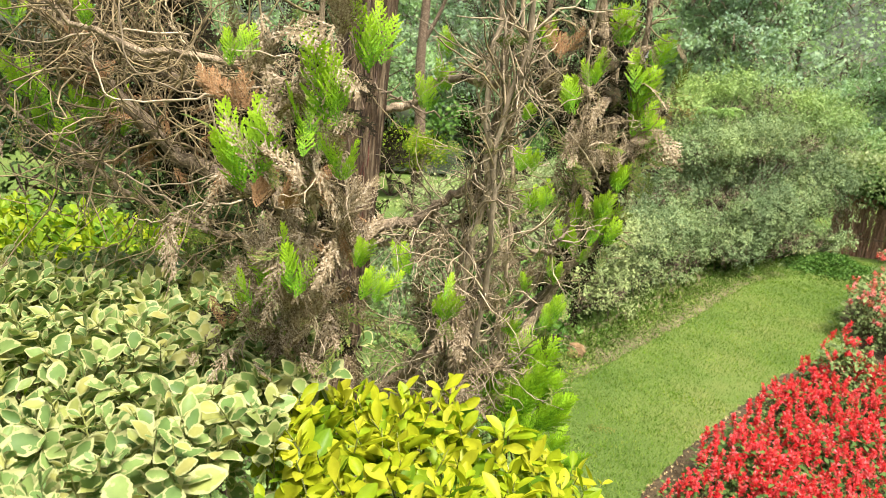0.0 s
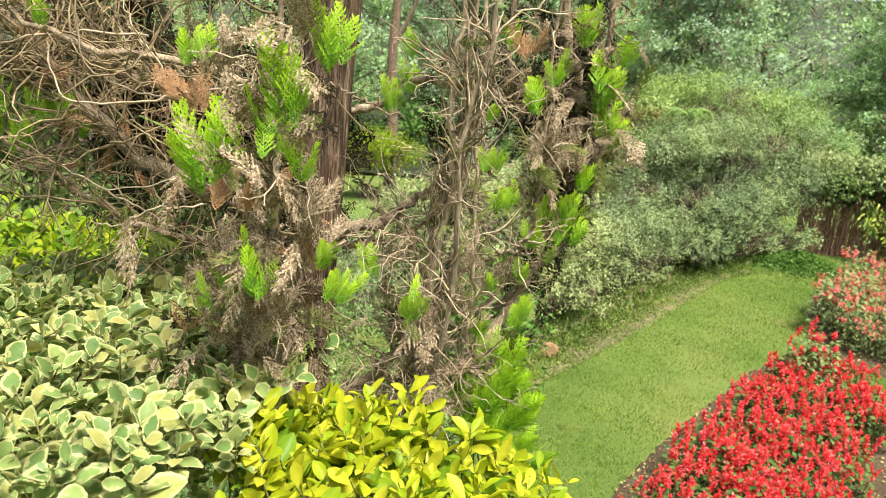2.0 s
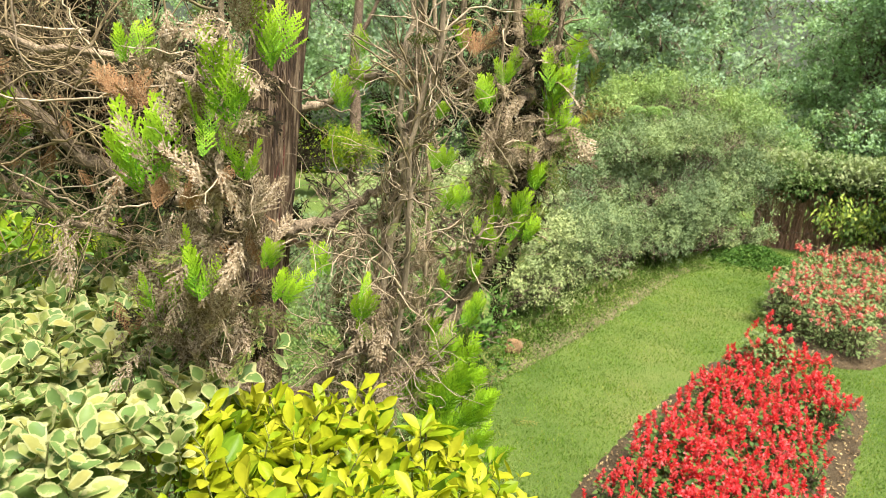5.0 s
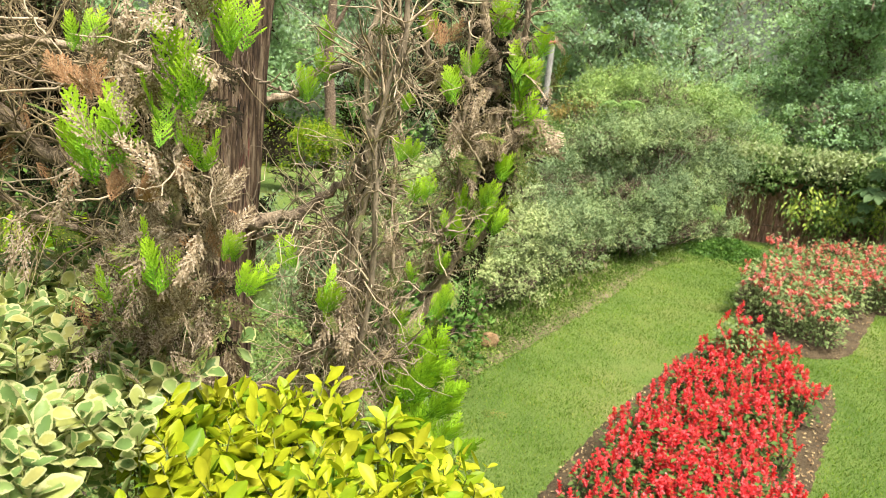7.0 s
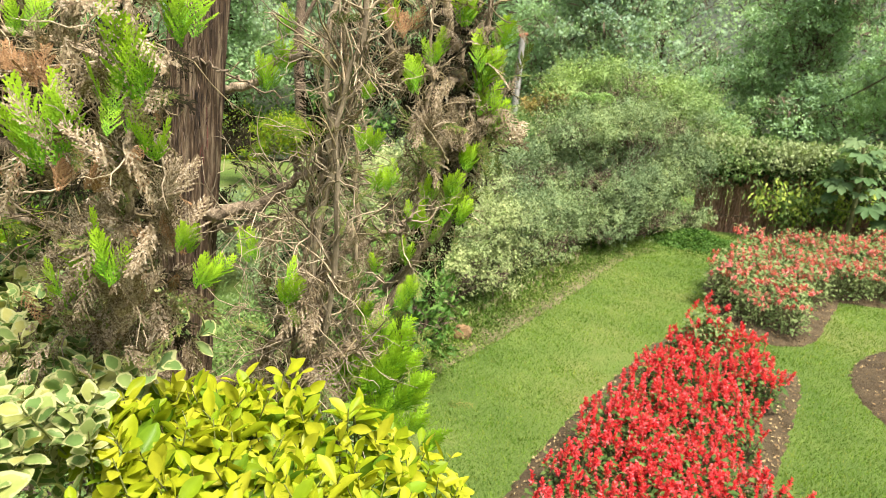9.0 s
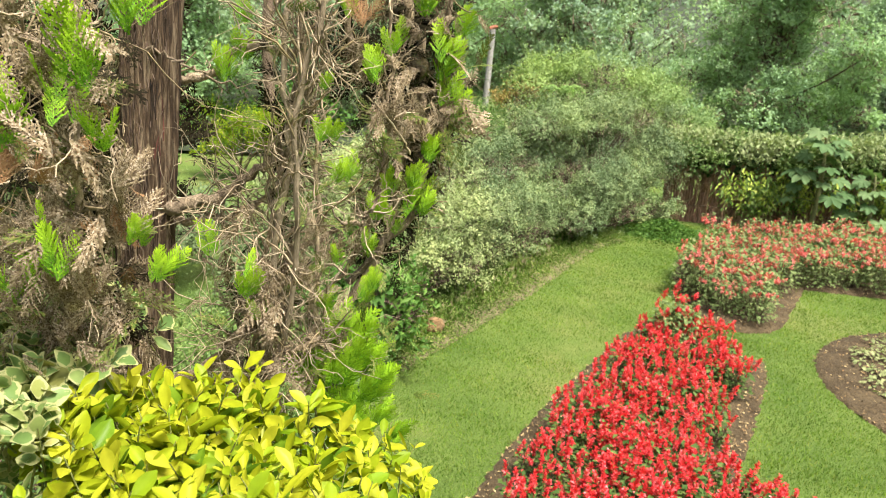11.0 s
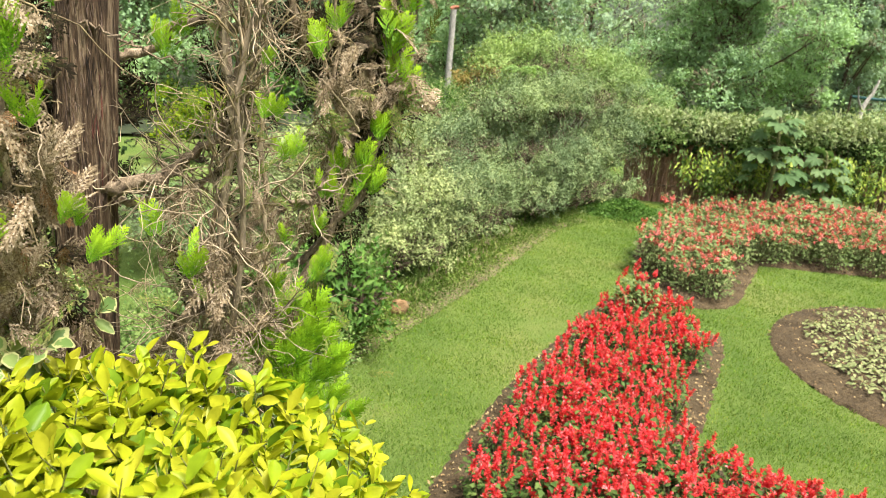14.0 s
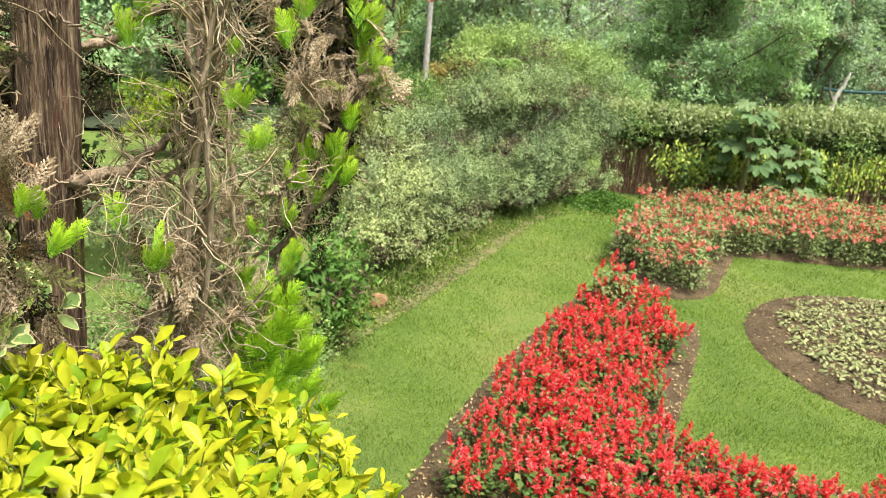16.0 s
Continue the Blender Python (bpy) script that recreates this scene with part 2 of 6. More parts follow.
TREE_BARK = solid_material("stringy_bark", [(0.36, (0.030, 0.018, 0.013)), (0.50, (0.113, 0.075, 0.048)), (0.62, (0.276, 0.209, 0.153))], 110, 420, bump=1.0, depth=0.008, stretch=(1.6, 1.6, 0.22))
POLE = solid_material("weathered_pole", [(0.3, (0.228, 0.216, 0.198)), (0.7, (0.372, 0.354, 0.324))], 5, 40, stretch=(1, 1, 0.2))
REED = solid_material("brown_reed", [(0.3, (0.173, 0.090, 0.056)), (0.7, (0.375, 0.228, 0.152))], 8, 40, stretch=(1, 1, 0.15))
NET = solid_material("teal_net", [(0.3, (0.012, 0.060, 0.060)), (0.7, (0.024, 0.102, 0.099))], 4, 40, rough=0.6)
TERRA = solid_material("rust_cap", [(0.3, (0.216, 0.078, 0.042)), (0.7, (0.300, 0.132, 0.078))], 10, 60)

gm, gn, gl = material("lawn_ground")
gcol = ramp(gn, gl, noise_out(gn, gl, 0.55, 5), [(0.3, (0.054, 0.094, 0.017)), (0.52, (0.092, 0.132, 0.027)), (0.72, (0.150, 0.160, 0.050))])
gfine = noise_out(gn, gl, 55, 5, rough=0.7)
gcol = mix(gn, gl, "MULTIPLY", 0.9, gcol, ramp(gn, gl, gfine, [(0.32, (0.5, 0.55, 0.45)), (0.68, (1.3, 1.25, 1.2))]))
gp, gb, go = gn.new("ShaderNodeBsdfPrincipled"), gn.new("ShaderNodeBump"), gn.new("ShaderNodeOutputMaterial")
gp.inputs["Roughness"].default_value = 0.9
gp.inputs["Specular IOR Level"].default_value = 0.15
gb.inputs["Strength"].default_value, gb.inputs["Distance"].default_value = 0.9, 0.02
gl.new(gfine, gb.inputs["Height"])
gl.new(gb.outputs[0], gp.inputs["Normal"])
gl.new(gcol, gp.inputs["Base Color"])
gl.new(gp.outputs[0], go.inputs[0])
LAWN = gm


# ---- mesh helpers ----
rng = np.random.default_rng(11)


def mesh_from(name, verts, faces, mat, smooth=True, rim=None):
    """A mesh from arrays: verts (n, 3), faces (m, 3) or (m, 4)."""
    me = bpy.data.meshes.new(name)
    verts, faces = np.asarray(verts, np.float32), np.asarray(faces, np.int32)
    k = faces.shape[1]
    me.vertices.add(len(verts))
    me.vertices.foreach_set("co", verts.ravel())
    me.loops.add(faces.size)
    me.loops.foreach_set("vertex_index", faces.ravel())
    me.polygons.add(len(faces))
    me.polygons.foreach_set("loop_start", np.arange(0, faces.size, k, dtype=np.int32))
    me.polygons.foreach_set("use_smooth", np.full(len(faces), smooth))
    if rim is not None:
        a = me.attributes.new("rim", "FLOAT", "POINT")
        a.data.foreach_set("value", np.asarray(rim, np.float32))
    me.update(calc_edges=True)
    me.materials.append(mat)
    return me


def part(name, me, parent=None, label="", m=None, kind=""):
    ob = new(name, me)
    if parent is not None:
        ob.parent = parent
    if m is not None:
        ob.matrix_basis = m
    return tagged(ob, label, kind=kind)


def thing(name, label, category, group="", kind="", place=(0, 0, 0), turn=0.0, size=1.0):
    ob = new(name)
    ob.empty_display_size = 0.1
    ob.matrix_basis = Matrix.Translation(place) @ Euler((0, 0, turn)).to_matrix().to_4x4() @ Matrix.Scale(size, 4)
    return tagged(ob, label, category, group, kind)


def frames_from(axis, up):
    """Turns (n, 3, 3): column y along axis, column z near up."""
    y = axis / np.linalg.norm(axis, axis=1, keepdims=True)
    x = np.cross(y, up)
    x /= np.linalg.norm(x, axis=1, keepdims=True) + 1e-9
    z = np.cross(x, y)
    return np.stack([x, y, z], 2)


def scatter(template, places, turns, sizes):
    """Copies of a template (verts, faces, rim) joined: verts, faces, rim."""
    tv, tf, trim = template
    n = len(places)
    sizes = np.asarray(sizes, float)
    if sizes.ndim == 1:
        sizes = np.repeat(sizes[:, None], 3, 1)
    v = np.einsum("nij,nkj->nki", turns, tv[None] * sizes[:, None, :]) + np.asarray(places)[:, None, :]
    f = tf[None] + (np.arange(n) * len(tv))[:, None, None]
    return v.reshape(-1, 3), f.reshape(-1, tf.shape[1]), np.tile(trim, n)


def join(*parts):
    vs, fs, rs, o = [], [], [], 0
    for v, f, r in parts:
        vs.append(v), fs.append(f + o), rs.append(r)
        o += len(v)
    return np.concatenate(vs), np.concatenate(fs), np.concatenate(rs)


def leaf_shape(width=0.5, rows=4, fold=0.12, curl=0.12, blunt=1.0, teeth=0.0, power=0.8, wave=0.0):
    """A leaf of length 1 along y, folded at its midrib, with stations of half width; rim is 1 at the edge."""
    vs, rim = [], []
    s = np.linspace(0, 1, rows + 1)
    for i, t in enumerate(s):
        w = width / 2 * (math.sin(math.pi * (0.04 + t ** blunt * 0.935)) ** power)
        w *= 1 + teeth * (-1) ** i
        z = -curl * t * t + curl * 0.3 * t
        inner = 0.62 if 0 < i < rows else 0.3
        for k, r in ((-1, 1), (-inner, 0.25), (0, 0), (inner, 0.25), (1, 1)):
            vs.append((k * w, t, z + fold * abs(k) * w * 2 + wave * abs(k) * math.sin(2.6 * i + k)))
            rim.append(max(r, 0.8 if i in (0, rows) else 0))
    fs = []
    for i in range(rows):
        for j in range(4):
            a = i * 5 + j
            fs.append((a, a + 1, a + 6, a + 5))
    return np.array(vs), np.array(fs), np.array(rim)


def small_leaf(width=0.55, fold=0.1, curl=0.15):
    """A cheap folded leaf: two quads along a midrib."""
    v = np.array([(0, 0, 0), (-width / 2, 0.45, fold), (0, 1, -curl), (width / 2, 0.45, fold), (0, 0.5, 0)])
    f = np.array([(0, 4, 2, 1), (0, 3, 2, 4)])
    return v, f, np.zeros(5)


def kite(width=0.55):
    """The cheapest leaf: one bent quad."""
    return np.array([(0, 0, 0), (-width / 2, 0.5, 0.06), (0, 1, -0.06), (width / 2, 0.5, 0.06)]), np.array([(0, 3, 2, 1)]), np.zeros(4)


def tube(points, radii, sides=5):
    """A tapered tube along points: verts, faces, rim."""
    p = np.asarray(points, float)
    d = np.gradient(p, axis=0)
    d /= np.linalg.norm(d, axis=1, keepdims=True) + 1e-9
    ref = np.array([0.31, 0.2, 0.93]) if abs(d[:, 2]).mean() < 0.85 else np.array([0.9, 0.3, 0.1])
    x = np.cross(d, ref)
    x /= np.linalg.norm(x, axis=1, keepdims=True) + 1e-9
    y = np.cross(d, x)
    a = np.arange(sides) * 2 * math.pi / sides
    r = np.asarray(radii, float)[:, None, None]
    v = p[:, None, :] + r * (np.cos(a)[None, :, None] * x[:, None, :] + np.sin(a)[None, :, None] * y[:, None, :])
    n = len(p)
    i, j = np.meshgrid(np.arange(n - 1), np.arange(sides), indexing="ij")
    q = np.stack([i * sides + j, i * sides + (j + 1) % sides, (i + 1) * sides + (j + 1) % sides, (i + 1) * sides + j], -1).reshape(-1, 4)
    return v.reshape(-1, 3), q, np.zeros(n * sides)


def curve_through(ctrl, n=14, jitter=0.0, gen=rng):
    """A smooth line through control points."""
    c = np.asarray(ctrl, float)
    u = np.linspace(0, len(c) - 1, n)
    i = np.clip(u.astype(int), 0, len(c) - 2)
    f = (u - i)[:, None]
    m = np.gradient(c, axis=0)
    h = (1 + 2 * f) * (1 - f) ** 2 * c[i] + f * (1 - f) ** 2 * m[i] + f * f * (3 - 2 * f) * c[i + 1] + f * f * (f - 1) * m[i + 1]
    if jitter:
        h[1:-1] += gen.normal(0, jitter, (n - 2, 3))
    return h


def wander(start, way, length, n=7, bend=0.35, droop=0.0, gen=rng):
    """A twig's line: a walk that slowly changes its way."""
    d = np.asarray(way, float) / np.linalg.norm(way)
    p, out = np.asarray(start, float).copy(), []
    for _ in range(n):
        out.append(p.copy())
        d = d + gen.normal(0, bend, 3) / math.sqrt(n) * 1.5
        d[2] -= droop / n
        d /= np.linalg.norm(d)
        p = p + d * length / (n - 1)
    return np.array(out)


def random_turns(n, tilt=0.9, gen=rng, up=(0, 0, 1.0)):
    """Turns for leaves that face roughly along up, in every direction round it."""
    axis = gen.normal(0, 1, (n, 3))
    axis[:, 2] *= 0.5
    face = np.asarray(up, float) + gen.normal(0, tilt, (n, 3))
    return frames_from(axis, face)


def inside(poly, x, y):
    """Which of the points lie in a polygon."""
    hit = np.zeros(len(x), bool)
    for (x0, y0), (x1, y1) in zip(poly, poly[1:] + poly[:1]):
        cross = (y0 > y) != (y1 > y)
        hit ^= cross & (x < (x1 - x0) * (y - y0) / ((y1 - y0) or 1e-9) + x0)
    return hit


def bumpy(p, scale, seed=0.0):
    """Smooth noise at points, made of a few waves; about -1 to 1."""
    p = np.asarray(p, float)
    g = np.random.default_rng(int(seed * 10) + 5)
    out = np.zeros(len(p))
    for k in range(7):
        w = g.normal(0, scale * (1 + 0.5 * k), p.shape[1])
        out += np.sin(p @ w + g.uniform(0, 6.3)) / (1 + 0.4 * k)
    return out / 2.6

# ---- ground ----
def smooth_step(a, b, v):
    t = np.clip((np.asarray(v, float) - a) / (b - a), 0, 1)
    return t * t * (3 - 2 * t)


def ground_z(x, y):
    """The terrace by the path, the lower lawn, and the rising woods."""
    x, y = np.asarray(x, float), np.asarray(y, float)
    z = 1.6 * (1 - smooth_step(1.5, 3.0, y))
    z = z + 0.10 * np.maximum(0, np.hypot(x - 4, y) - 26)
    return z


LAWN_EDGE = [(0.45, 5.65), (0.91, 6.20), (1.38, 6.73), (2.13, 7.61), (2.98, 8.64), (3.98, 9.97), (4.65, 10.75), (5.25, 11.16), (6.2, 11.25)]
BED_ONE = [(1.02, 3.88), (1.53, 4.66), (1.97, 5.27), (2.77, 6.23), (3.47, 7.02), (4.00, 7.50), (4.45, 7.15), (4.70, 6.50), (4.89, 6.35), (4.66, 5.94), (3.97, 5.04), (3.38, 4.32),
           (3.45, 4.0), (4.60, 3.36), (5.5, 2.7), (4.6, 1.9), (3.2, 2.5), (1.6, 3.1)]
BED_TWO = [(5.20, 9.30), (4.84, 8.00), (4.83, 7.40), (5.10, 7.16), (5.43, 7.14), (5.75, 7.33), (7.03, 8.75), (9.13, 8.04), (12.5, 6.9), (13.3, 8.6), (11.2, 10.0), (9.5, 10.9), (8.0, 11.3), (6.4, 11.0)]
ROUND_AT, ROUND_R = (7.05, 5.25), 1.92
ROUND = [(ROUND_AT[0] + ROUND_R * math.cos(a), ROUND_AT[1] + ROUND_R * math.sin(a)) for a in np.linspace(0, 2 * math.pi, 41)[:-1]]


def spaced(reach, n):
    u = np.linspace(-1, 1, n)
    return np.sinh(u * 5.2) / math.sinh(5.2) * reach


gx, gy = np.meshgrid(spaced(700, 150) + 4, spaced(700, 150) + 5, indexing="ij")
gv = np.stack([gx, gy, ground_z(gx, gy) * np.clip(1.6 - np.hypot(gx, gy) / 900, 0, 1)], -1).reshape(-1, 3)
gi, gj = np.meshgrid(np.arange(149), np.arange(149), indexing="ij")
gf = np.stack([gi * 150 + gj, (gi + 1) * 150 + gj, (gi + 1) * 150 + gj + 1, gi * 150 + gj + 1], -1).reshape(-1, 4)
tagged(new("ground", mesh_from("ground", gv, gf, LAWN)), "mown green lawn and meadow ground below a terrace", "lawn", kind="structure")


def edge_distance(poly, x, y):
    d = np.full(len(x), 1e9)
    for (x0, y0), (x1, y1) in zip(poly, poly[1:] + poly[:1]):
        dx, dy = x1 - x0, y1 - y0
        t = np.clip(((x - x0) * dx + (y - y0) * dy) / (dx * dx + dy * dy), 0, 1)
        d = np.minimum(d, np.hypot(x - x0 - t * dx, y - y0 - t * dy))
    return d


def soil_bed(name, poly, label, litter=0.5, step=0.045):
    xs, ys = [p[0] for p in poly], [p[1] for p in poly]
    nx, ny = int((max(xs) - min(xs)) / step) + 2, int((max(ys) - min(ys)) / step) + 2
    x, y = np.meshgrid(min(xs) + np.arange(nx) * step, min(ys) + np.arange(ny) * step, indexing="ij")
    x, y = x + rng.uniform(-0.3, 0.3, x.shape) * step, y + rng.uniform(-0.3, 0.3, y.shape) * step
    px, py = x.ravel(), y.ravel()
    ok, d = inside(poly, px, py), edge_distance(poly, px, py)
    z = 0.008 + 0.045 * np.minimum(d, 0.25) / 0.25 + 0.012 * bumpy(np.stack([px, py], 1), 14) + rng.uniform(0, 0.010, len(px))
    i, j = np.meshgrid(np.arange(nx - 1), np.arange(ny - 1), indexing="ij")
    q = np.stack([i * ny + j, (i + 1) * ny + j, (i + 1) * ny + j + 1, i * ny + j + 1], -1).reshape(-1, 4)
    q = q[ok[q].any(1)]
    used = np.unique(q)
    new_id = np.full(len(px), -1)
    new_id[used] = np.arange(len(used))
    v = np.stack([px, py, np.where(ok, np.maximum(z, 0.006), -0.03)], 1)[used]
    me = mesh_from(name, v, new_id[q], SOIL)
    bed = tagged(new(name, me), label, "flower bed", kind="structure")
    n = int(len(used) * 0.5)
    k = rng.integers(0, len(used), n)
    lump = (np.array([(1, 0, 0), (0, 1, 0), (-1, 0, 0), (0, -1, 0), (0, 0, 0.9), (0, 0, -0.6)]) * 0.5,
            np.array([(0, 1, 4), (1, 2, 4), (2, 3, 4), (3, 0, 4), (1, 0, 5), (2, 1, 5), (3, 2, 5), (0, 3, 5)]), np.zeros(6))
    at = v[k] + rng.normal(0, 0.02, (n, 3)) * (1, 1, 0) + (0, 0, 0.004)
    at = at[v[k][:, 2] > 0]
    m = len(at)
    cv, cf, _ = scatter(lump, at, random_turns(m), rng.uniform(0.004, 0.022, (m, 3)) * (1, 1, 0.7))
    part("soil_crumbs", mesh_from("soil_crumbs", cv, cf, CLOD, False), bed, "brown soil crumbs and small stones", kind="stuff")
    n = int(n * litter)
    k = rng.integers(0, len(used), n)
    at = v[k] + (0, 0, 0.012)
    at = at[v[k][:, 2] > 0]
    lv, lf, _ = scatter(small_leaf(0.5), at, random_turns(len(at), 0.35), rng.uniform(0.015, 0.04, len(at)))
    part("leaf_litter", mesh_from("leaf_litter", lv, lf, LITTER), bed, "dry fallen leaves and petals", kind="stuff")
    return bed


soil_bed("flower_bed_1", BED_ONE, "angled bed of brown soil with dry leaf litter", 1.6)
soil_bed("flower_bed_2", BED_TWO, "far bed of brown soil edged by the lawn")
soil_bed("flower_bed_3", ROUND, "round bed of bare brown soil cut into the lawn")


def grass(n):
    """Mown blades over the lawn, one triangle each, standing clear of the beds."""
    x, y = rng.uniform(0.0, 13.0, n), 3.2 + 9.3 * rng.uniform(0, 1, n) ** 1.25
    poly = LAWN_EDGE[:7] + [(4.9, 11.5), (5.6, 12.4), (6.6, 12.8), (13, 11.2), (13, 2.9), (0.3, 2.9), (0.2, 5.0)]
    ok = inside(poly, x, y) & ~inside(BED_ONE, x, y) & ~inside(BED_TWO, x, y) & (np.hypot(x - ROUND_AT[0], y - ROUND_AT[1]) > ROUND_R - 0.01)
    x, y = x[ok], y[ok]
    worn = np.exp(-(((x - 2.85) / 0.35) ** 2 + ((y - 6.75) / 0.45) ** 2)) + 0.5 * np.exp(-(edge_distance(BED_ONE, x, y) / 0.10) ** 2)
    keep = rng.uniform(0, 1, len(x)) > 0.75 * worn
    x, y = x[keep], y[keep]
    m = len(x)
    h = rng.uniform(0.012, 0.034, m) * (1 + 0.35 * bumpy(np.stack([x, y], 1), 5))
    a, lean = rng.uniform(0, 6.283, m), rng.uniform(0.1, 0.9, m)
    w = rng.uniform(0.002, 0.0042, m)
    base = np.stack([x, y, ground_z(x, y)], 1)
    side = np.stack([np.cos(a), np.sin(a), 0 * a], 1) * w[:, None]
    b = a + rng.uniform(-2, 2, m)
    tip = base + np.stack([np.cos(b) * lean * h, np.sin(b) * lean * h, h], 1)
    v = np.stack([base - side, base + side, tip], 1).reshape(-1, 3)
    return mesh_from("grass", v, np.arange(3 * m).reshape(-1, 3), BLADE)


tagged(new("grass", grass(420000)), "short mown bright green lawn grass", "grass", kind="stuff")


# ---- shrubs and trees ----
def lumps_foliage(lumps, n, size, template, gen, shell=0.16, out=1.0, flutter=0.2, cull=0.0, gaps=-9.0, per=1):
    """Leaves on the uneven shells of several lumps (x, y, z, rx, ry, rz); with cull, none deep inside another lump; with gaps, in tufts; per: leaves on one shoot tip."""
    L = np.asarray(lumps, float)
    n = n // per
    m = int(n * 3.6) if cull else n
    area = L[:, 3] * L[:, 4] + L[:, 3] * L[:, 5] + L[:, 4] * L[:, 5]
    k = gen.choice(len(L), m, p=area / area.sum())
    d = gen.normal(0, 1, (m, 3))
    d[:, 2] = np.where(d[:, 2] < -0.6, -d[:, 2] * 0.7, d[:, 2])
    d /= np.linalg.norm(d, axis=1, keepdims=True)
    r = 1 - np.abs(gen.normal(0, shell, m)) + 0.14 * bumpy(d * 3 + L[k, :3], 1.6) + 0.07 * bumpy(d * 9 + L[k, :3], 2.0)
    p = L[k, :3] + d * L[k, 3:] * r[:, None]
    if cull:
        q, ok = p.astype(np.float32), np.ones(m, bool)
        for c in L.astype(np.float32):
            ok &= (((q - c[:3]) / (c[3:] * cull)) ** 2).sum(1) > 1
        tuft = bumpy(p, 0.12 / size, 3.0)
        ok &= tuft > gaps
        p = p + d * (tuft * size * 3.2)[:, None]
        p, d = p[ok][:n], d[ok][:n]
        n = len(p)
    if per > 1:
        o = gen.normal(0, 1, (n * per, 3))
        o /= np.linalg.norm(o, axis=1, keepdims=True)
        p = np.repeat(p + d * gen.normal(0, 1.5, (n, 1)) * size, per, 0) + (o + (0, 0, 0.25)) * (size * gen.uniform(0.5, 1.7, (n * per, 1)))
        d, n = np.repeat(d, per, 0) * 0.9 + o * 0.3, n * per
    face = d * out + np.array([0, 0, 0.7]) + gen.normal(0, flutter * 0.6, (n, 3))
    axis = d * 0.5 + gen.normal(0, 0.8, (n, 3))
    return scatter(template, p, frames_from(axis, face), gen.uniform(0.6, 1.25, n) * size)


def clumpy(lumps, gen, per=12, low=0.26, high=0.50, keep=0.56):
    """Each lump broken up into smaller ones that stand out of it."""
    L = np.asarray(lumps, float)
    out = [np.concatenate([L[:, :3], L[:, 3:] * keep], 1)]
    for c in L:
        d = gen.normal(0, 1, (per, 3))
        d[:, 2] = np.abs(d[:, 2]) - 0.35
        d /= np.linalg.norm(d, axis=1, keepdims=True)
        r = gen.uniform(low, high, (per, 1)) * c[3:].mean()
        out.append(np.concatenate([c[:3] + d * c[3:] * 0.86, r * (1, 1, 0.72)], 1))
    return np.concatenate(out)


def sprigs(lumps, n, size, template, gen, long=0.22, leaves=7):
    """Loose shoots that stand out of the lumps, with leaves along them."""
    L = np.asarray(lumps, float)
    k = gen.integers(0, len(L), n)
    d = gen.normal(0, 1, (n, 3))
    d[:, 2] = np.abs(d[:, 2]) * 0.9 - 0.1
    d /= np.linalg.norm(d, axis=1, keepdims=True)
    b = L[k, :3] + d * L[k, 3:] * 0.92
    way = d + gen.normal(0, 0.35, (n, 3)) + (0, 0, 0.35)
    u = np.tile(np.linspace(0.1, 1, leaves), n)
    i = np.repeat(np.arange(n), leaves)
    ln = long * gen.uniform(0.5, 1.3, n)
    p = b[i] + way[i] * (u * ln[i])[:, None]
    ax = way[i] * 0.6 + gen.normal(0, 0.7, (n * leaves, 3))
    face = gen.normal(0, 0.6, (n * leaves, 3)) + (0, 0, 0.8)
    return scatter(template, p, frames_from(ax, face), size * gen.uniform(0.6, 1.2, n * leaves) * (1.15 - 0.5 * u))


def stems_of(base, lumps, gen, r=0.03, sides=6, per=1):
    out = []
    for x, y, z, rx, ry, rz in lumps:
        for _ in range(per):
            top = np.array([x, y, z]) + gen.normal(0, 0.25, 3) * (rx, ry, rz)
            mid = (np.array(base) + top) / 2 + gen.normal(0, 0.12, 3)
            c = curve_through([base, mid, top], 9, 0.01, gen)
            out.append(tube(c, np.linspace(r, r * 0.25, 9), sides))
    return join(*out)


def bush(name, label, lumps, n, size, mat, category="shrub", seed=1, template=None, wild=0, group="", extra=None, stem=0.03, shell=0.11, per=12):
    gen = np.random.default_rng(seed)
    L = np.asarray(lumps, float)
    cx, cy = L[:, 0].mean(), L[:, 1].mean()
    gz = float(ground_z(cx, cy))
    ob = thing(name, label, category, group, place=(cx, cy, gz))
    shift = np.array([cx, cy, gz, 0, 0, 0])
    L = L - shift
    v, f, _ = stems_of((0, 0, -0.02), L, gen, stem, per=2)
    part("woody_base", mesh_from("woody_base", v, f, TREE_BARK), ob, "grey-brown woody stems")
    inner = L.copy()
    inner[:, 3:] *= 0.58
    v, f, _ = lumps_foliage(inner, n // 7, size * 3.0, kite(0.12), gen, 0.25)
    part("twig_tangle", mesh_from("twig_tangle", v, f, TREE_BARK), ob, "bare brown inner twigs", kind="stuff")
    L = clumpy(L, gen)
    v, f, _ = join(lumps_foliage(L, n, size, template or kite(), gen, shell, cull=0.80, gaps=-0.2, per=per), sprigs(L, n // 30, size, template or kite(0.42), gen, 0.3), sprigs(L, wild + 1, size * 1.1, kite(0.3), gen, 0.5, 14))
    part("foliage", mesh_from("foliage", v, f, mat), ob)
    if extra:
        m2, n2, s2 = extra
        L2 = L.copy()
        L2[:, 3:] *= 1.02
        v, f, _ = join(lumps_foliage(L2, n2, s2, template or kite(0.4), gen, shell, cull=0.84, gaps=-0.1, per=10), sprigs(L2, n2 // 30, s2, template or kite(0.42), gen))
        part("young_foliage", mesh_from("young_foliage", v, f, m2), ob, "paler young leaves")
    return ob


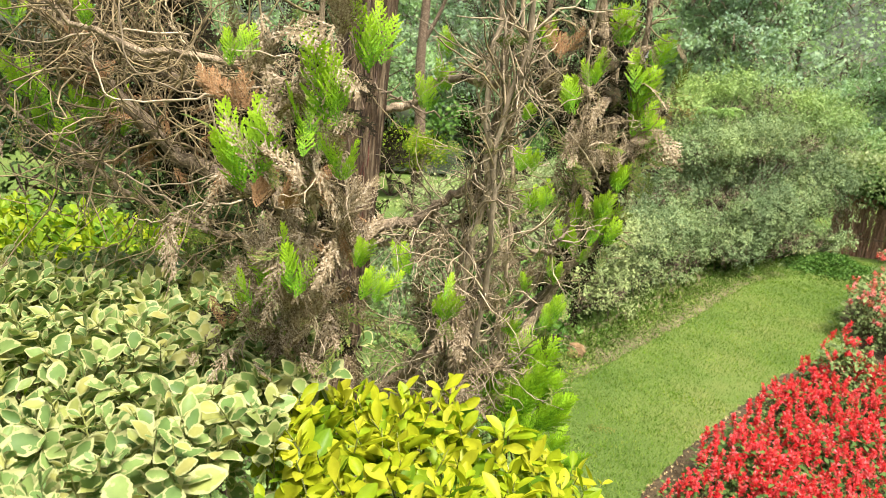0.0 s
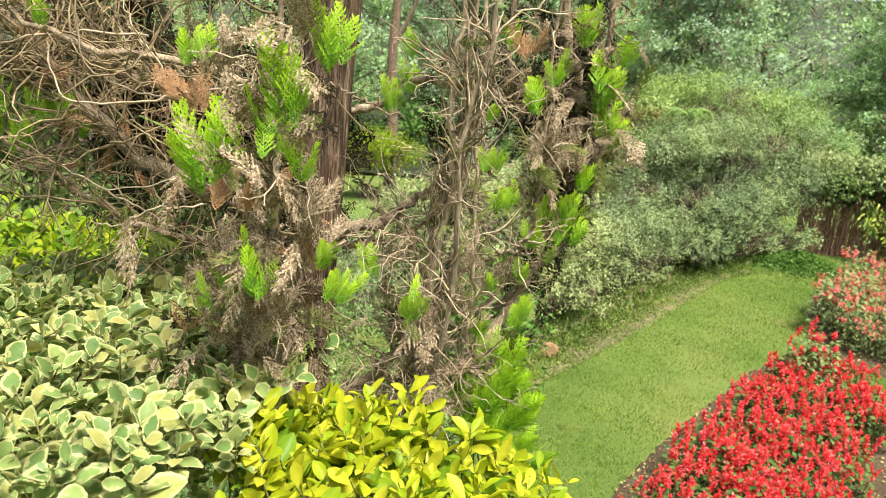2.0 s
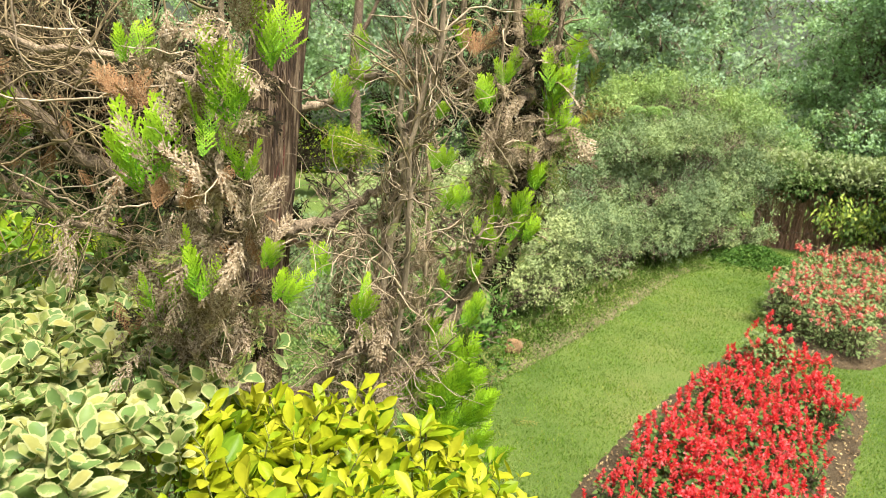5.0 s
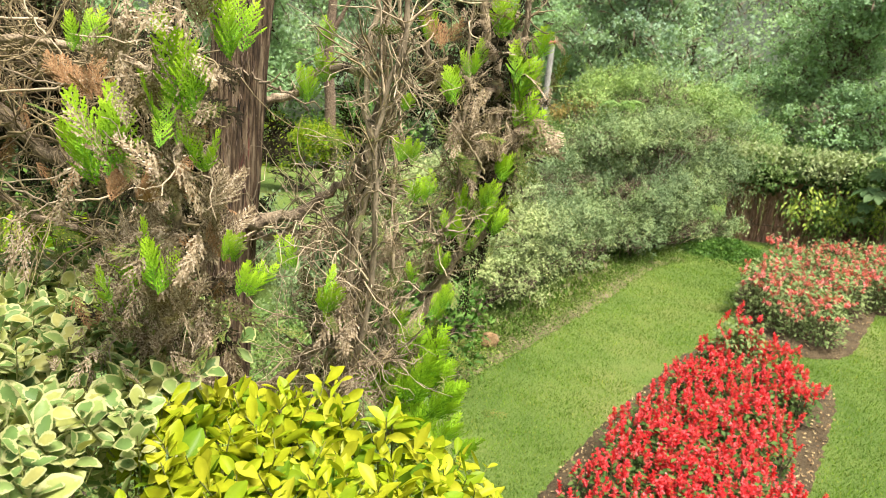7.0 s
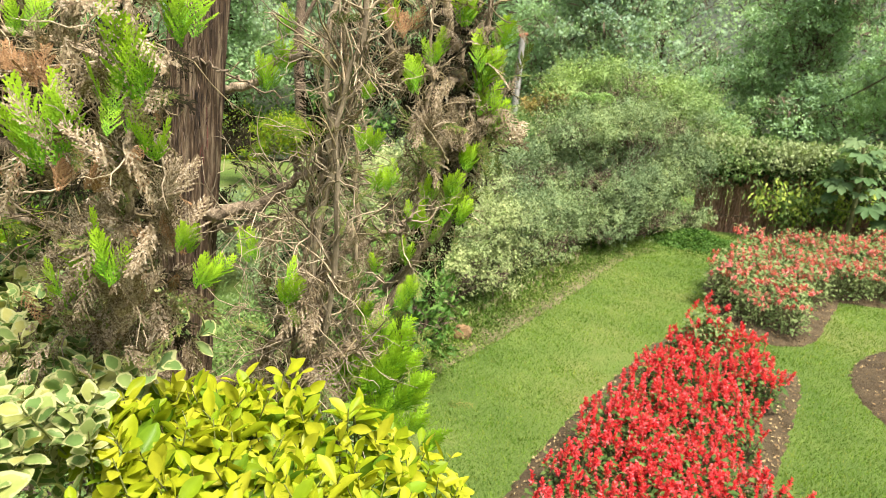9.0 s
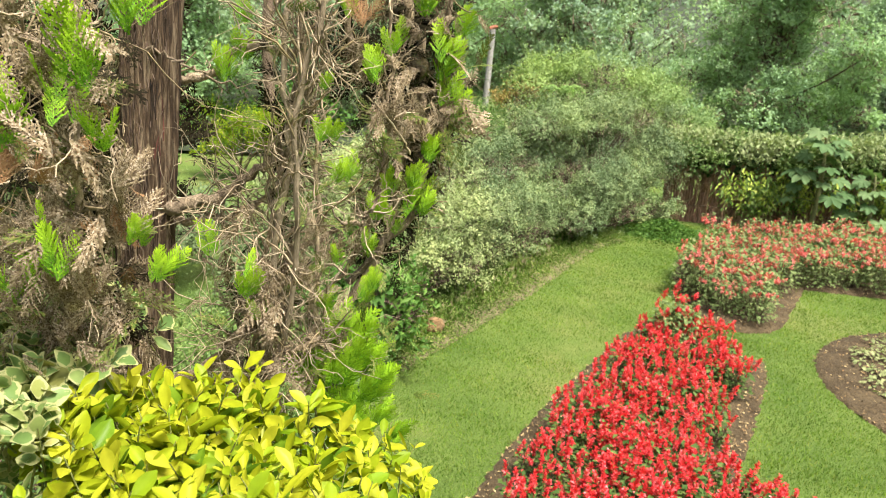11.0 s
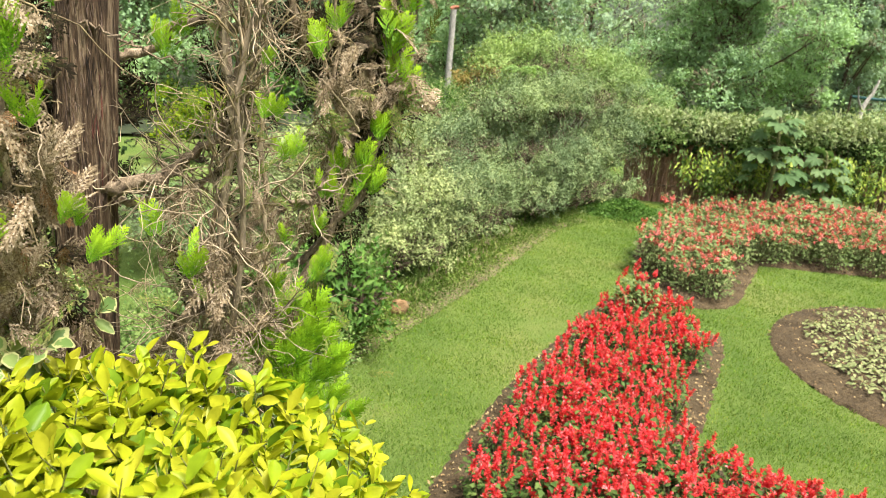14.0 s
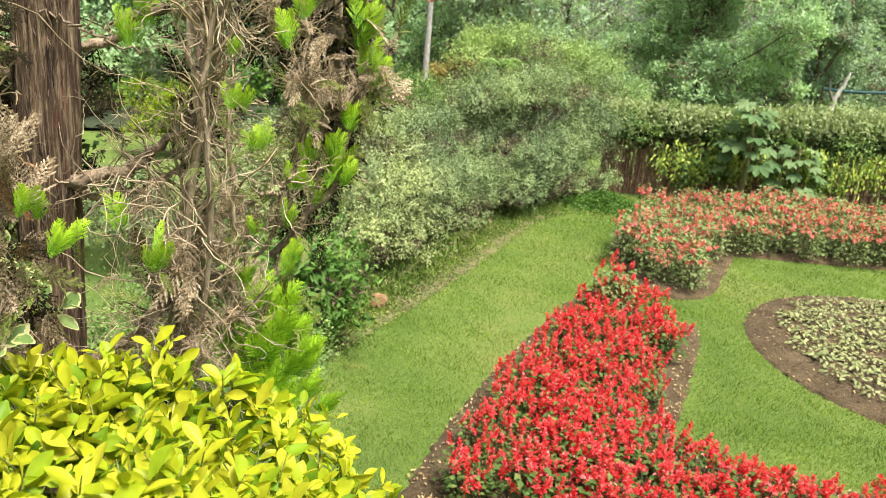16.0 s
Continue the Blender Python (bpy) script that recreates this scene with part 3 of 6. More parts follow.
def tree(name, label, at, height, crown, n, size, mat, seed, trunk_r=0.16, lumps=26, low=0.3, group="trees behind the garden"):
    """A tapered trunk with limbs and a crown of many leaf clumps. crown: half width."""
    gen = np.random.default_rng(seed)
    z0 = float(ground_z(*at))
    ob = thing(name, label, "tree", group, place=(at[0], at[1], z0))
    line = curve_through([(0, 0, -0.1), (gen.normal(0, 0.2), gen.normal(0, 0.2), height * 0.45), (gen.normal(0, 0.4), gen.normal(0, 0.4), height * 0.93)], 12, 0.03, gen)
    v, f, _ = tube(line, np.linspace(trunk_r, trunk_r * 0.2, 12), 9)
    part("trunk", mesh_from("trunk", v, f, TREE_BARK), ob, "grey-brown bark")
    L = []
    for i in range(lumps):
        u = (i + gen.uniform(0, 1)) / lumps
        z = height * (low + (1.0 - low) * u)
        w = crown * (math.sin(math.pi * min(1, 0.18 + 0.8 * u)) ** 0.7)
        a = gen.uniform(0, 6.283)
        r = w * gen.uniform(0.0, 0.88)
        s = crown * gen.uniform(0.20, 0.36)
        L.append((r * math.cos(a), r * math.sin(a), z - s * 0.4, s, s, s * gen.uniform(0.45, 0.75)))
    L = np.array(L)
    for x, y, z, *_ in L[::3]:
        b = line[int(np.clip(z / height * 9, 2, 10))]
        v, f, _ = tube(curve_through([b, (b + (x, y, z)) / 2 + (0, 0, -0.1), (x, y, z)], 7, 0.02, gen), np.linspace(trunk_r * 0.4, 0.015, 7), 5)
        part("limb", mesh_from("limb", v, f, TREE_BARK), ob)
    fine = clumpy(L, gen, 6, 0.30, 0.52, 0.6)
    v, f, _ = join(lumps_foliage(fine, n, size, kite(0.62), gen, 0.13, flutter=0.15, cull=0.80, gaps=-0.9, per=9), sprigs(fine, n // 40, size, kite(0.45), gen, size * 3))
    part("crown", mesh_from("crown", v, f, mat), ob)
    v, f, _ = lumps_foliage(L * (1, 1, 1, 0.55, 0.55, 0.55), n // 10, size * 4, kite(0.08), gen, 0.25)
    part("twig_tangle", mesh_from("twig_tangle", v, f, TREE_BARK), ob, "bare brown inner twigs", kind="stuff")
    return ob


# row beside the lawn
def tiers(foot, away, rise, gen):
    """Lumps of a shrub that climbs back from its foot along a line: a skirt, a belly and a shoulder over each point."""
    out = []
    for x, y in foot:
        for off, z, r in ((0.28, 0.34, 0.44), (0.42, 0.30 * rise + 0.05, 0.46), (0.50, 0.46 * rise, 0.56), (0.82, 0.76 * rise, 0.54), (1.35, 0.72 * rise, 0.58)):
            j = gen.normal(0, 0.10, 3)
            out.append((x + away[0] * off + j[0], y + away[1] * off + j[1], z + 0.7 * j[2], r * gen.uniform(0.8, 1.2), r * gen.uniform(0.8, 1.2), min(r * gen.uniform(0.75, 1.0), z + 0.05)))
    return out


tier_gen = np.random.default_rng(15)
BACK, BACK_END = (-0.78, 0.62), (-0.50, 0.86)
bush("olive_shrub", "rounded olive-green shrub with small leaves beside the lawn",
     tiers([(0.85, 6.95), (1.15, 7.30), (1.45, 7.68), (1.78, 8.10), (2.10, 8.52), (2.42, 8.92)], BACK, 1.74, tier_gen), 84000, 0.037, SHRUB, seed=3, wild=160, extra=(FERNY, 12000, 0.034))
bush("grey_green_shrub", "grey-green dense shrub beside the lawn",
     tiers([(2.72, 9.30), (3.02, 9.62), (3.32, 9.95), (3.65, 10.25)], BACK, 1.66, tier_gen), 54000, 0.036, SHRUB_GREY, seed=4, wild=120, extra=(SHRUB, 13000, 0.034))
bush("tall_shrub", "tall spreading olive shrub at the end of the lawn",
     tiers([(4.05, 10.62), (4.50, 10.98), (4.98, 11.28), (5.48, 11.55), (5.95, 11.80), (6.35, 12.05)], BACK_END, 2.36, tier_gen), 84000, 0.040, SHRUB_GREY, seed=5, wild=300, extra=(SHRUB, 14000, 0.036))
bush("dark_shrub", "dark green hedge shrub behind the olive ones",
     [(1.6, 11.2, 1.45, 0.7, 0.6, 0.65), (2.4, 11.7, 1.5, 0.7, 0.6, 0.65), (3.2, 12.2, 1.5, 0.7, 0.6, 0.62), (3.9, 12.6, 1.5, 0.6, 0.6, 0.62), (2.0, 11.4, 0.7, 0.7, 0.6, 0.7), (3.3, 12.2, 0.7, 0.8, 0.6, 0.7)], 20000, 0.045, GLOSSY, seed=12, wild=60, extra=(SHRUB, 6000, 0.04))
bush("rusty_shrub", "small shrub with yellow and rust-tinted young leaves",
     [(3.75, 14.1, 1.95, 0.40, 0.35, 0.35), (4.05, 14.2, 2.15, 0.35, 0.30, 0.30), (3.9, 14.2, 1.2, 0.4, 0.35, 0.7)], 5000, 0.055, RUSTY, seed=13)
bush("feathery_shrub", "light green feathery shrub behind the hedge",
     [(3.2, 14.0, 1.1, 0.9, 0.8, 0.5), (4.2, 14.4, 1.6, 0.8, 0.8, 0.6), (4.9, 14.4, 2.2, 0.9, 0.8, 0.7), (5.8, 14.6, 2.45, 0.95, 0.8, 0.7), (6.6, 14.6, 2.2, 0.9, 0.8, 0.65), (7.3, 14.4, 1.7, 0.8, 0.8, 0.6)], 23000, 0.061, FERNY, seed=6, wild=1200)
bush("laurel_bush", "glossy dark green broad-leaved bush at the lawn edge",
     [(0.55, 6.25, 0.75, 0.36, 0.34, 0.38), (0.75, 6.35, 0.45, 0.36, 0.34, 0.36), (0.4, 6.2, 0.4, 0.34, 0.32, 0.34)], 2600, 0.10, GLOSSY, seed=7, template=small_leaf(0.34), stem=0.02, per=6)
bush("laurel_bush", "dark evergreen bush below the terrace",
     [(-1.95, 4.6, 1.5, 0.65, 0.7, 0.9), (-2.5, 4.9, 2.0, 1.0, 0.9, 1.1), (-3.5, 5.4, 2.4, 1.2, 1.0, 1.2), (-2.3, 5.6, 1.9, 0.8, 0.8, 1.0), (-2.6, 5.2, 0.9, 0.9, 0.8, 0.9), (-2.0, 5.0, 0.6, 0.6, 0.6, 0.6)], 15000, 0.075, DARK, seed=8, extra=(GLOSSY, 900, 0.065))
bush("olive_shrub", "loose olive shrub behind the conifer",
     [(-0.4, 8.2, 0.5, 0.8, 0.8, 0.6), (-1.6, 9.0, 0.5, 1.0, 0.9, 0.6), (0.2, 9.4, 0.6, 0.9, 0.8, 0.65), (-0.6, 7.2, 0.4, 0.7, 0.6, 0.5), (0.1, 7.3, 0.5, 0.6, 0.6, 0.55)], 26000, 0.042, SHRUB_GREY, seed=9)
bush("olive_shrub", "low loose olive shrub on the slope below the conifer",
     [(-0.55, 2.75, 1.15, 0.40, 0.35, 0.50), (0.0, 2.85, 1.0, 0.40, 0.35, 0.45), (-1.05, 2.8, 1.2, 0.40, 0.35, 0.5), (-0.6, 4.6, 0.6, 0.6, 0.5, 0.6), (0.05, 4.9, 0.5, 0.5, 0.5, 0.5), (-1.2, 4.6, 0.7, 0.6, 0.5, 0.7)], 22000, 0.030, VINE, seed=14, wild=120, per=8)
bush("golden_shrub", "clipped yellow-green shrub in the meadow",
     [(-1.9, 15.5, 0.80, 0.45, 0.5, 0.78), (-1.25, 15.5, 0.85, 0.45, 0.5, 0.75), (-2.5, 15.6, 0.75, 0.45, 0.5, 0.75)], 9000, 0.055, YELLOW_LOW, seed=10)


def fern(at, fronds, long, seed):
    """Arching fronds with two rows of leaflets, round one crown."""
    gen = np.random.default_rng(seed)
    ob = thing("fern_plant", "light green fern with arching fronds above the shrubs", "fern", "ferns above the shrubs", place=(at[0], at[1], 0))
    v, f, _ = tube([(0, 0, -0.02), (0.02, 0, at[2] * 0.5), (0, 0, at[2])], [0.05, 0.045, 0.04], 7)
    part("stem", mesh_from("stem", v, f, TREE_BARK), ob, "brown fibrous stem")
    for k in range(fronds):
        a, ln = 6.283 * k / fronds + gen.normal(0, 0.2), long * gen.uniform(0.75, 1.15)
        out = np.array([math.cos(a), math.sin(a), 0])
        c = curve_through([np.array([0, 0, at[2]]), out * ln * 0.4 + (0, 0, at[2] + ln * 0.38), out * ln * 0.8 + (0, 0, at[2] + ln * 0.30), out * ln + (0, 0, at[2] + ln * 0.02)], 26)
        side = np.array([-out[1], out[0], 0])
        p, ax, sz = [], [], []
        for i in range(3, 26):
            for sg in (-1, 1):
                p.append(c[i]), ax.append(side * sg + (c[i] - c[i - 1]) * 6 + (0, 0, -0.25)), sz.append(ln * 0.26 * math.sin(math.pi * (0.12 + 0.84 * i / 26)) ** 0.8)
        blade = scatter(kite(0.22), np.array(p), frames_from(np.array(ax), np.tile((0, 0, 1.0), (len(p), 1)) + gen.normal(0, 0.15, (len(p), 3))), np.array(sz))
        v, f, _ = join(blade, tube(c, np.linspace(0.012, 0.004, 26), 4))
        part("frond", mesh_from("frond", v, f, FROND), ob)


fern((4.32, 12.0, 1.92), 11, 0.52, 81)
fern((4.55, 13.5, 2.30), 10, 0.5, 82)


def weeds(n, seed=21):
    """Rank grass and small weeds on the strip between lawn and shrubs."""
    gen = np.random.default_rng(seed)
    c = curve_through([(x, y, 0) for x, y in LAWN_EDGE[:8]], 60)
    i = gen.integers(0, 59, n)
    p = c[i] + (c[i + 1] - c[i]) * gen.uniform(0, 1, (n, 1))
    out = np.array([-0.75, 0.62, 0]) * np.abs(gen.normal(0, 0.30, (n, 1))) + gen.normal(0, 0.04, (n, 3)) * (1, 1, 0)
    p = p + out
    low = np.clip(np.linalg.norm(out, axis=1) * 3.0, 0.25, 1.5)
    axis = gen.normal(0, 0.6, (n, 3)) + (0, 0, 0.8)
    s = gen.uniform(0.03, 0.10, n) * low
    v, f, _ = scatter(kite(0.25), p, frames_from(axis, gen.normal(0, 1, (n, 3))), s)
    p2 = p[: n // 3] + np.stack([0 * s[: n // 3], 0 * s[: n // 3], gen.uniform(0.01, 0.16, n // 3) * low[: n // 3]], 1)
    b = scatter(small_leaf(0.7), p2, random_turns(n // 3, 0.7, gen), gen.uniform(0.012, 0.035, n // 3))
    m = 9000
    q = np.array([6.25, 11.75, 0]) + gen.normal(0, 1, (m, 3)) * (0.32, 0.28, 0)
    up = gen.uniform(0.0, 0.30, m) * np.exp(-((q[:, 0] - 6.25) ** 2 + (q[:, 1] - 11.75) ** 2) / 0.25)
    c2 = scatter(kite(0.5), q + np.stack([0 * up, 0 * up, up], 1), random_turns(m, 0.6, gen), gen.uniform(0.03, 0.07, m))
    v, f, _ = join((v, f, np.zeros(len(v))), b)
    tagged(new("weed_mound", mesh_from("weed_mound", c2[0], c2[1], GLOSSY)), "bright green low weeds at the hedge foot", "weeds", kind="stuff")
    return mesh_from("weeds", v, f, WEED)


def verge():
    """A low bank of bare earth and litter between the mown lawn and the shrubs."""
    c = curve_through([(x, y, 0) for x, y in LAWN_EDGE[:8]], 90)
    out, rows = np.array([-0.75, 0.62, 0]), 16
    u = np.linspace(0, 1, rows)
    v = c[:, None, :] + out * (u * 0.75 - 0.05)[None, :, None]
    v = v + rng.normal(0, 0.012, v.shape) * (1, 1, 0)
    v[:, :, 2] = -0.015 + 0.024 * np.minimum(1, u * 8) + 0.03 * u + 0.012 * bumpy(v.reshape(-1, 3)[:, :2], 7).reshape(90, rows) * np.minimum(1, u * 5)
    i, j = np.meshgrid(np.arange(89), np.arange(rows - 1), indexing="ij")
    q = np.stack([i * rows + j, (i + 1) * rows + j, (i + 1) * rows + j + 1, i * rows + j + 1], -1).reshape(-1, 4)
    return mesh_from("verge", v.reshape(-1, 3), q, VERGE)


tagged(new("verge", verge()), "low bank of bare earth with dry litter along the lawn", "bank", kind="structure")
tagged(new("weeds", weeds(32000)), "rank weeds and dry grass along the lawn edge", "weeds", kind="stuff")


def rock(at, size, seed=2):
    bm = bmesh.new()
    bmesh.ops.create_icosphere(bm, subdivisions=3, radius=1)
    for v in bm.verts:
        n = noise.noise(v.co * 1.3 + Vector((seed, 0, 0))) * 0.35 + noise.noise(v.co * 4) * 0.08
        v.co *= 1 + n
        v.co = Vector((v.co.x * size[0], v.co.y * size[1], v.co.z * size[2]))
    me = bpy.data.meshes.new("rock")
    bm.to_mesh(me)
    bm.free()
    me.materials.append(STONE)
    ob = new("rock", me)
    ob.matrix_basis = pose(*at, 0, 0, 25)
    return tagged(ob, "ochre stone lying at the lawn edge", "rock")


rock((1.33, 7.13, 0.09), (0.10, 0.08, 0.11))

# ---- far hedge ----
HEDGE = [(6.7, 13.0), (9.0, 12.35), (12.3, 11.3), (16.5, 9.9)]


def reed_fence():
    gen = np.random.default_rng(31)
    ob = thing("reed_fence", "brown dry reed fence under climbing vines", "fence", place=(*HEDGE[0], 0))
    c = curve_through([(x, y, 0) for x, y in HEDGE], 240) - np.array([*HEDGE[0], 0])
    for side, nm in ((0.0, "reed_screen"), (-0.03, "reed_screen")):
        out = []
        for p in c[:: 1]:
            h = gen.uniform(1.15, 1.45)
            q = p + gen.normal(0, 0.012, 3) * (1, 1, 0) + (0, side, 0)
            out.append(tube([q + (0, 0, -0.02), q + (gen.normal(0, 0.04), 0, h * 0.5), q + (gen.normal(0, 0.10), 0, h)], [0.024, 0.022, 0.012], 4))
        v, f, _ = join(*out)
        part(nm, mesh_from(nm, v, f, REED), ob, kind="stuff")
    sticks = []
    for _ in range(900):
        p = c[gen.integers(0, 130)] + (gen.normal(0, 0.05), -0.055 + gen.normal(0, 0.012), gen.uniform(0.0, 1.0))
        d = np.array([gen.normal(0, 0.35), gen.normal(0, 0.05), gen.choice([1.0, 1.0, 0.25])])
        ln = gen.uniform(0.2, 0.6)
        sticks.append(tube([p, p + d * ln * 0.5 + gen.normal(0, 0.015, 3), p + d * ln], np.array([1, 0.8, 0.4]) * gen.uniform(0.006, 0.013), 4))
    v, f, _ = join(*sticks)
    part("brushwood", mesh_from("brushwood", v, f, REED), ob, "loose red-brown brushwood", kind="stuff")
    for z in (0.35, 1.0):
        v, f, _ = tube(c[::6] + (0, -0.05, z), np.full(len(c[::6]), 0.018), 6)
        part("rail", mesh_from("rail", v, f, TREE_BARK), ob, "weathered wooden rail")
    return ob


reed_fence()


def vine_hedge():
    gen = np.random.default_rng(32)
    ob = thing("climbing_vine", "dark green vine mounded over the fence with lime hanging leaves", "vine", place=(*HEDGE[0], 0))
    o = np.array([*HEDGE[0], 0])
    c = curve_through([(x, y, 0) for x, y in HEDGE], 40) - o
    L = [(*(p + gen.normal(0, 0.08, 3) * (1, 1, 0))[:2], gen.uniform(1.2, 1.42), 0.42, 0.40, gen.uniform(0.34, 0.5)) for p in c]
    # Inner leaves take the dark leaf material in place of shade within the vine.
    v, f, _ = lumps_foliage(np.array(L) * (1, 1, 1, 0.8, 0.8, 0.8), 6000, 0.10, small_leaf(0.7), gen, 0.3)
    part("inner_foliage", mesh_from("inner_foliage", v, f, DARK), ob, "inner leaves with shade put into their dark colour")
    low = [(*(p + gen.normal(0, 0.1, 3) * (1, 1, 0))[:2] + (0, -0.12), gen.uniform(0.25, 0.8), 0.26, 0.18, gen.uniform(0.2, 0.36)) for p in np.repeat(c[10:], 2, 0)]
    L = clumpy(L + low, gen, 5)
    v, f, _ = lumps_foliage(L, 44000, 0.056, kite(0.6), gen, 0.2, cull=0.8, gaps=-0.15, per=9)
    part("foliage", mesh_from("foliage", v, f, VINE), ob)
    for nm, mat, strands, label in (("lime_drapery", HANGING, 270, "lime-green drooping leaves"), ("dark_drapery", VINE, 200, "dark drooping leaves")):
        P, A = [], []
        for _ in range(strands):
            q = c[5 + int(34 * gen.uniform(0, 1) ** 0.85)] + gen.normal(0, 0.14, 3) * (1, 0.2, 0) + (0, -0.40 - 0.12 * gen.uniform(), gen.uniform(0.85, 1.30))
            m = gen.integers(4, 12)
            for i in range(m):
                P.append(q + (gen.normal(0, 0.035), gen.normal(0, 0.03), -0.055 * i))
                A.append((gen.normal(0, 0.8), -0.3 + gen.normal(0, 0.25), -1.0))
        P, A = np.array(P), np.array(A)
        ok = P[:, 2] > 0.08
        P, A = P[ok], A[ok]
        n = len(P)
        v, f, _ = scatter(small_leaf(0.46), P, frames_from(A, np.array([0, -1, 0.5]) + gen.normal(0, 0.6, (n, 3))), gen.uniform(0.055, 0.125, n))
        part(nm, mesh_from(nm, v, f, mat), ob, label, kind="stuff")
    n = 26000
    k = gen.integers(0, 40, n)
    p = c[k] + gen.normal(0, 0.3, (n, 3)) * (1, 0.7, 0) + np.stack([0 * k, 0 * k, gen.uniform(1.40, 1.88, n) - 0.15 * gen.uniform(0, 1, n) + gen.uniform(0, 0.3, n) * smooth_step(2.2, 4.2, c[k, 0])], 1)
    v, f, _ = scatter(kite(0.36), p, frames_from(gen.normal(0, 0.6, (n, 3)) + (0, 0, 0.5), gen.normal(0, 0.6, (n, 3)) + (0, -0.5, 0.8)), gen.uniform(0.05, 0.12, n))
    part("top_growth", mesh_from("top_growth", v, f, TOP_SHOOT), ob, "pale feathery top shoots", kind="stuff")
    return ob


vine_hedge()


def lobed_leaf(lobes=7):
    """A broad palmate leaf, radius 1, lying in its plane with lobed fingers."""
    vs, fs = [(0, 0, 0)], []
    for k in range(lobes):
        a = (k - (lobes - 1) / 2) * 0.72
        long = 1 - 0.12 * abs(k - (lobes - 1) / 2)
        for da, r, z in ((-0.38, 0.56, 0.0), (-0.28, 0.80 * long, -0.05), (0, long, -0.2), (0.28, 0.80 * long, -0.05), (0.38, 0.56, 0.0)):
            vs.append((r * math.sin(a + da), r * math.cos(a + da), z + 0.02 * (k % 2)))
        b = 1 + 5 * k
        fs += [(0, b, b + 1, b + 2), (0, b + 2, b + 3, b + 4)]
    return np.array(vs), np.array(fs), np.zeros(len(vs))


def broad_plant(at, height, n, r, seed):
    gen = np.random.default_rng(seed)
    ob = thing("broad_leaved_plant", "tall plant with broad lobed bright green leaves before the hedge", "plant", "broad-leaved plants by the hedge", place=(*at, 0))
    v, f, _ = tube(curve_through([(0, 0, -0.02), (0.05, 0, height * 0.5), (0, 0.05, height)], 9, 0.01, gen), np.linspace(0.05, 0.025, 9), 8)
    part("stem", mesh_from("stem", v, f, STALK), ob, "ringed green stem")
    me = mesh_from("leaf", *lobed_leaf()[:2], BROAD)
    for i in range(n):
        u = (i + 0.5) / n
        a = i * 2.4 + gen.uniform(-0.3, 0.3)
        z0, reach = height * (0.35 + 0.63 * u), r * 1.7 * (1.05 - 0.6 * u)
        tip = np.array([math.cos(a) * reach, math.sin(a) * reach * 0.8, z0 + gen.uniform(-0.05, 0.2)])
        axis = np.array([[math.cos(a), math.sin(a), -0.35 + gen.normal(0, 0.2)]])
        m = Matrix(frames_from(axis, np.array([[0.0, -0.35, 1.0]]) + gen.normal(0, 0.25, (1, 3)))[0].tolist()).to_4x4()
        m = Matrix.Translation(tip) @ m @ Matrix.Scale(r * gen.uniform(0.65, 1.15), 4)
        blade = part("leaf", me, ob, m=m)
        foot = np.array(m.inverted() @ Vector((0, 0, z0)))
        v, f, _ = tube(curve_through([foot, foot * 0.5 + (0, 0, 0.1), (0, 0, 0)], 5), np.linspace(0.03, 0.018, 5), 5)
        part("leaf_stalk", mesh_from("leaf_stalk", v, f, STALK), blade, "pale green leaf stalk")
    return ob


broad_plant((8.95, 11.5), 2.0, 26, 0.30, 41)
broad_plant((9.95, 11.3), 1.3, 20, 0.27, 42)


# ---- pole, dead trunk, net ----
def pole(at, height):
    ob = thing("utility_pole", "pale weathered pole with a rust-red cap among the trees", "pole", place=(*at, 0))
    v, f, _ = tube([(0, 0, -0.1), (0.02, 0, height * 0.5), (0.06, 0, height)], [0.10, 0.09, 0.08], 12)
    part("shaft", mesh_from("shaft", v, f, POLE), ob)
    v, f, _ = tube([(-0.02, 0, height), (0.05, 0, height + 0.05), (0.20, 0, height + 0.08)], [0.07, 0.055, 0.035], 8)
    part("cap", mesh_from("cap", v, f, TERRA), ob, "rust-red cap")
    return ob


pole((4.34, 20.0), 3.62)
dead = thing("dead_trunk", "pale bare crooked dead trunk behind the hedge", "tree", place=(16.4, 18.0, 0))
v, f, _ = tube(curve_through([(0, 0, -0.05), (0.0, 0, 0.8), (0.06, 0, 1.6), (0.25, 0, 2.1), (0.4, 0, 2.5)], 14, 0.01), np.linspace(0.11, 0.03, 14), 8)
part("trunk", mesh_from("trunk", v, f, POLE), dead)
v, f, _ = tube(curve_through([(0.06, 0, 1.6), (-0.15, 0, 1.9), (-0.25, 0, 2.3)], 8), np.linspace(0.05, 0.015, 8), 6)
part("limb", mesh_from("limb", v, f, POLE), dead)
bare = thing("bare_trunk", "grey-brown bare trunk standing in the meadow", "tree", place=(-1.34, 16.1, 0))
v, f, _ = tube(curve_through([(0, 0, -0.05), (0.02, 0, 1.5), (-0.03, 0, 3.0), (0.05, 0, 5.0)], 14, 0.01), np.linspace(0.15, 0.09, 14), 10)
part("trunk", mesh_from("trunk", v, f, TREE_BARK), bare)
v, f, _ = tube(curve_through([(0.0, 0, 3.4), (0.4, 0, 4.2), (0.7, 0, 5.2)], 8), np.linspace(0.06, 0.02, 8), 6)
part("limb", mesh_from("limb", v, f, TREE_BARK), bare)
net = thing("netting_band", "teal netting band stretched behind the hedge", "net", place=(17.4, 18.6, 0))
v, f, _ = tube(curve_through([(-0.9, 0, 1.95), (0.3, 0, 1.9), (2.6, 0, 1.95)], 8), np.full(8, 0.05), 6)
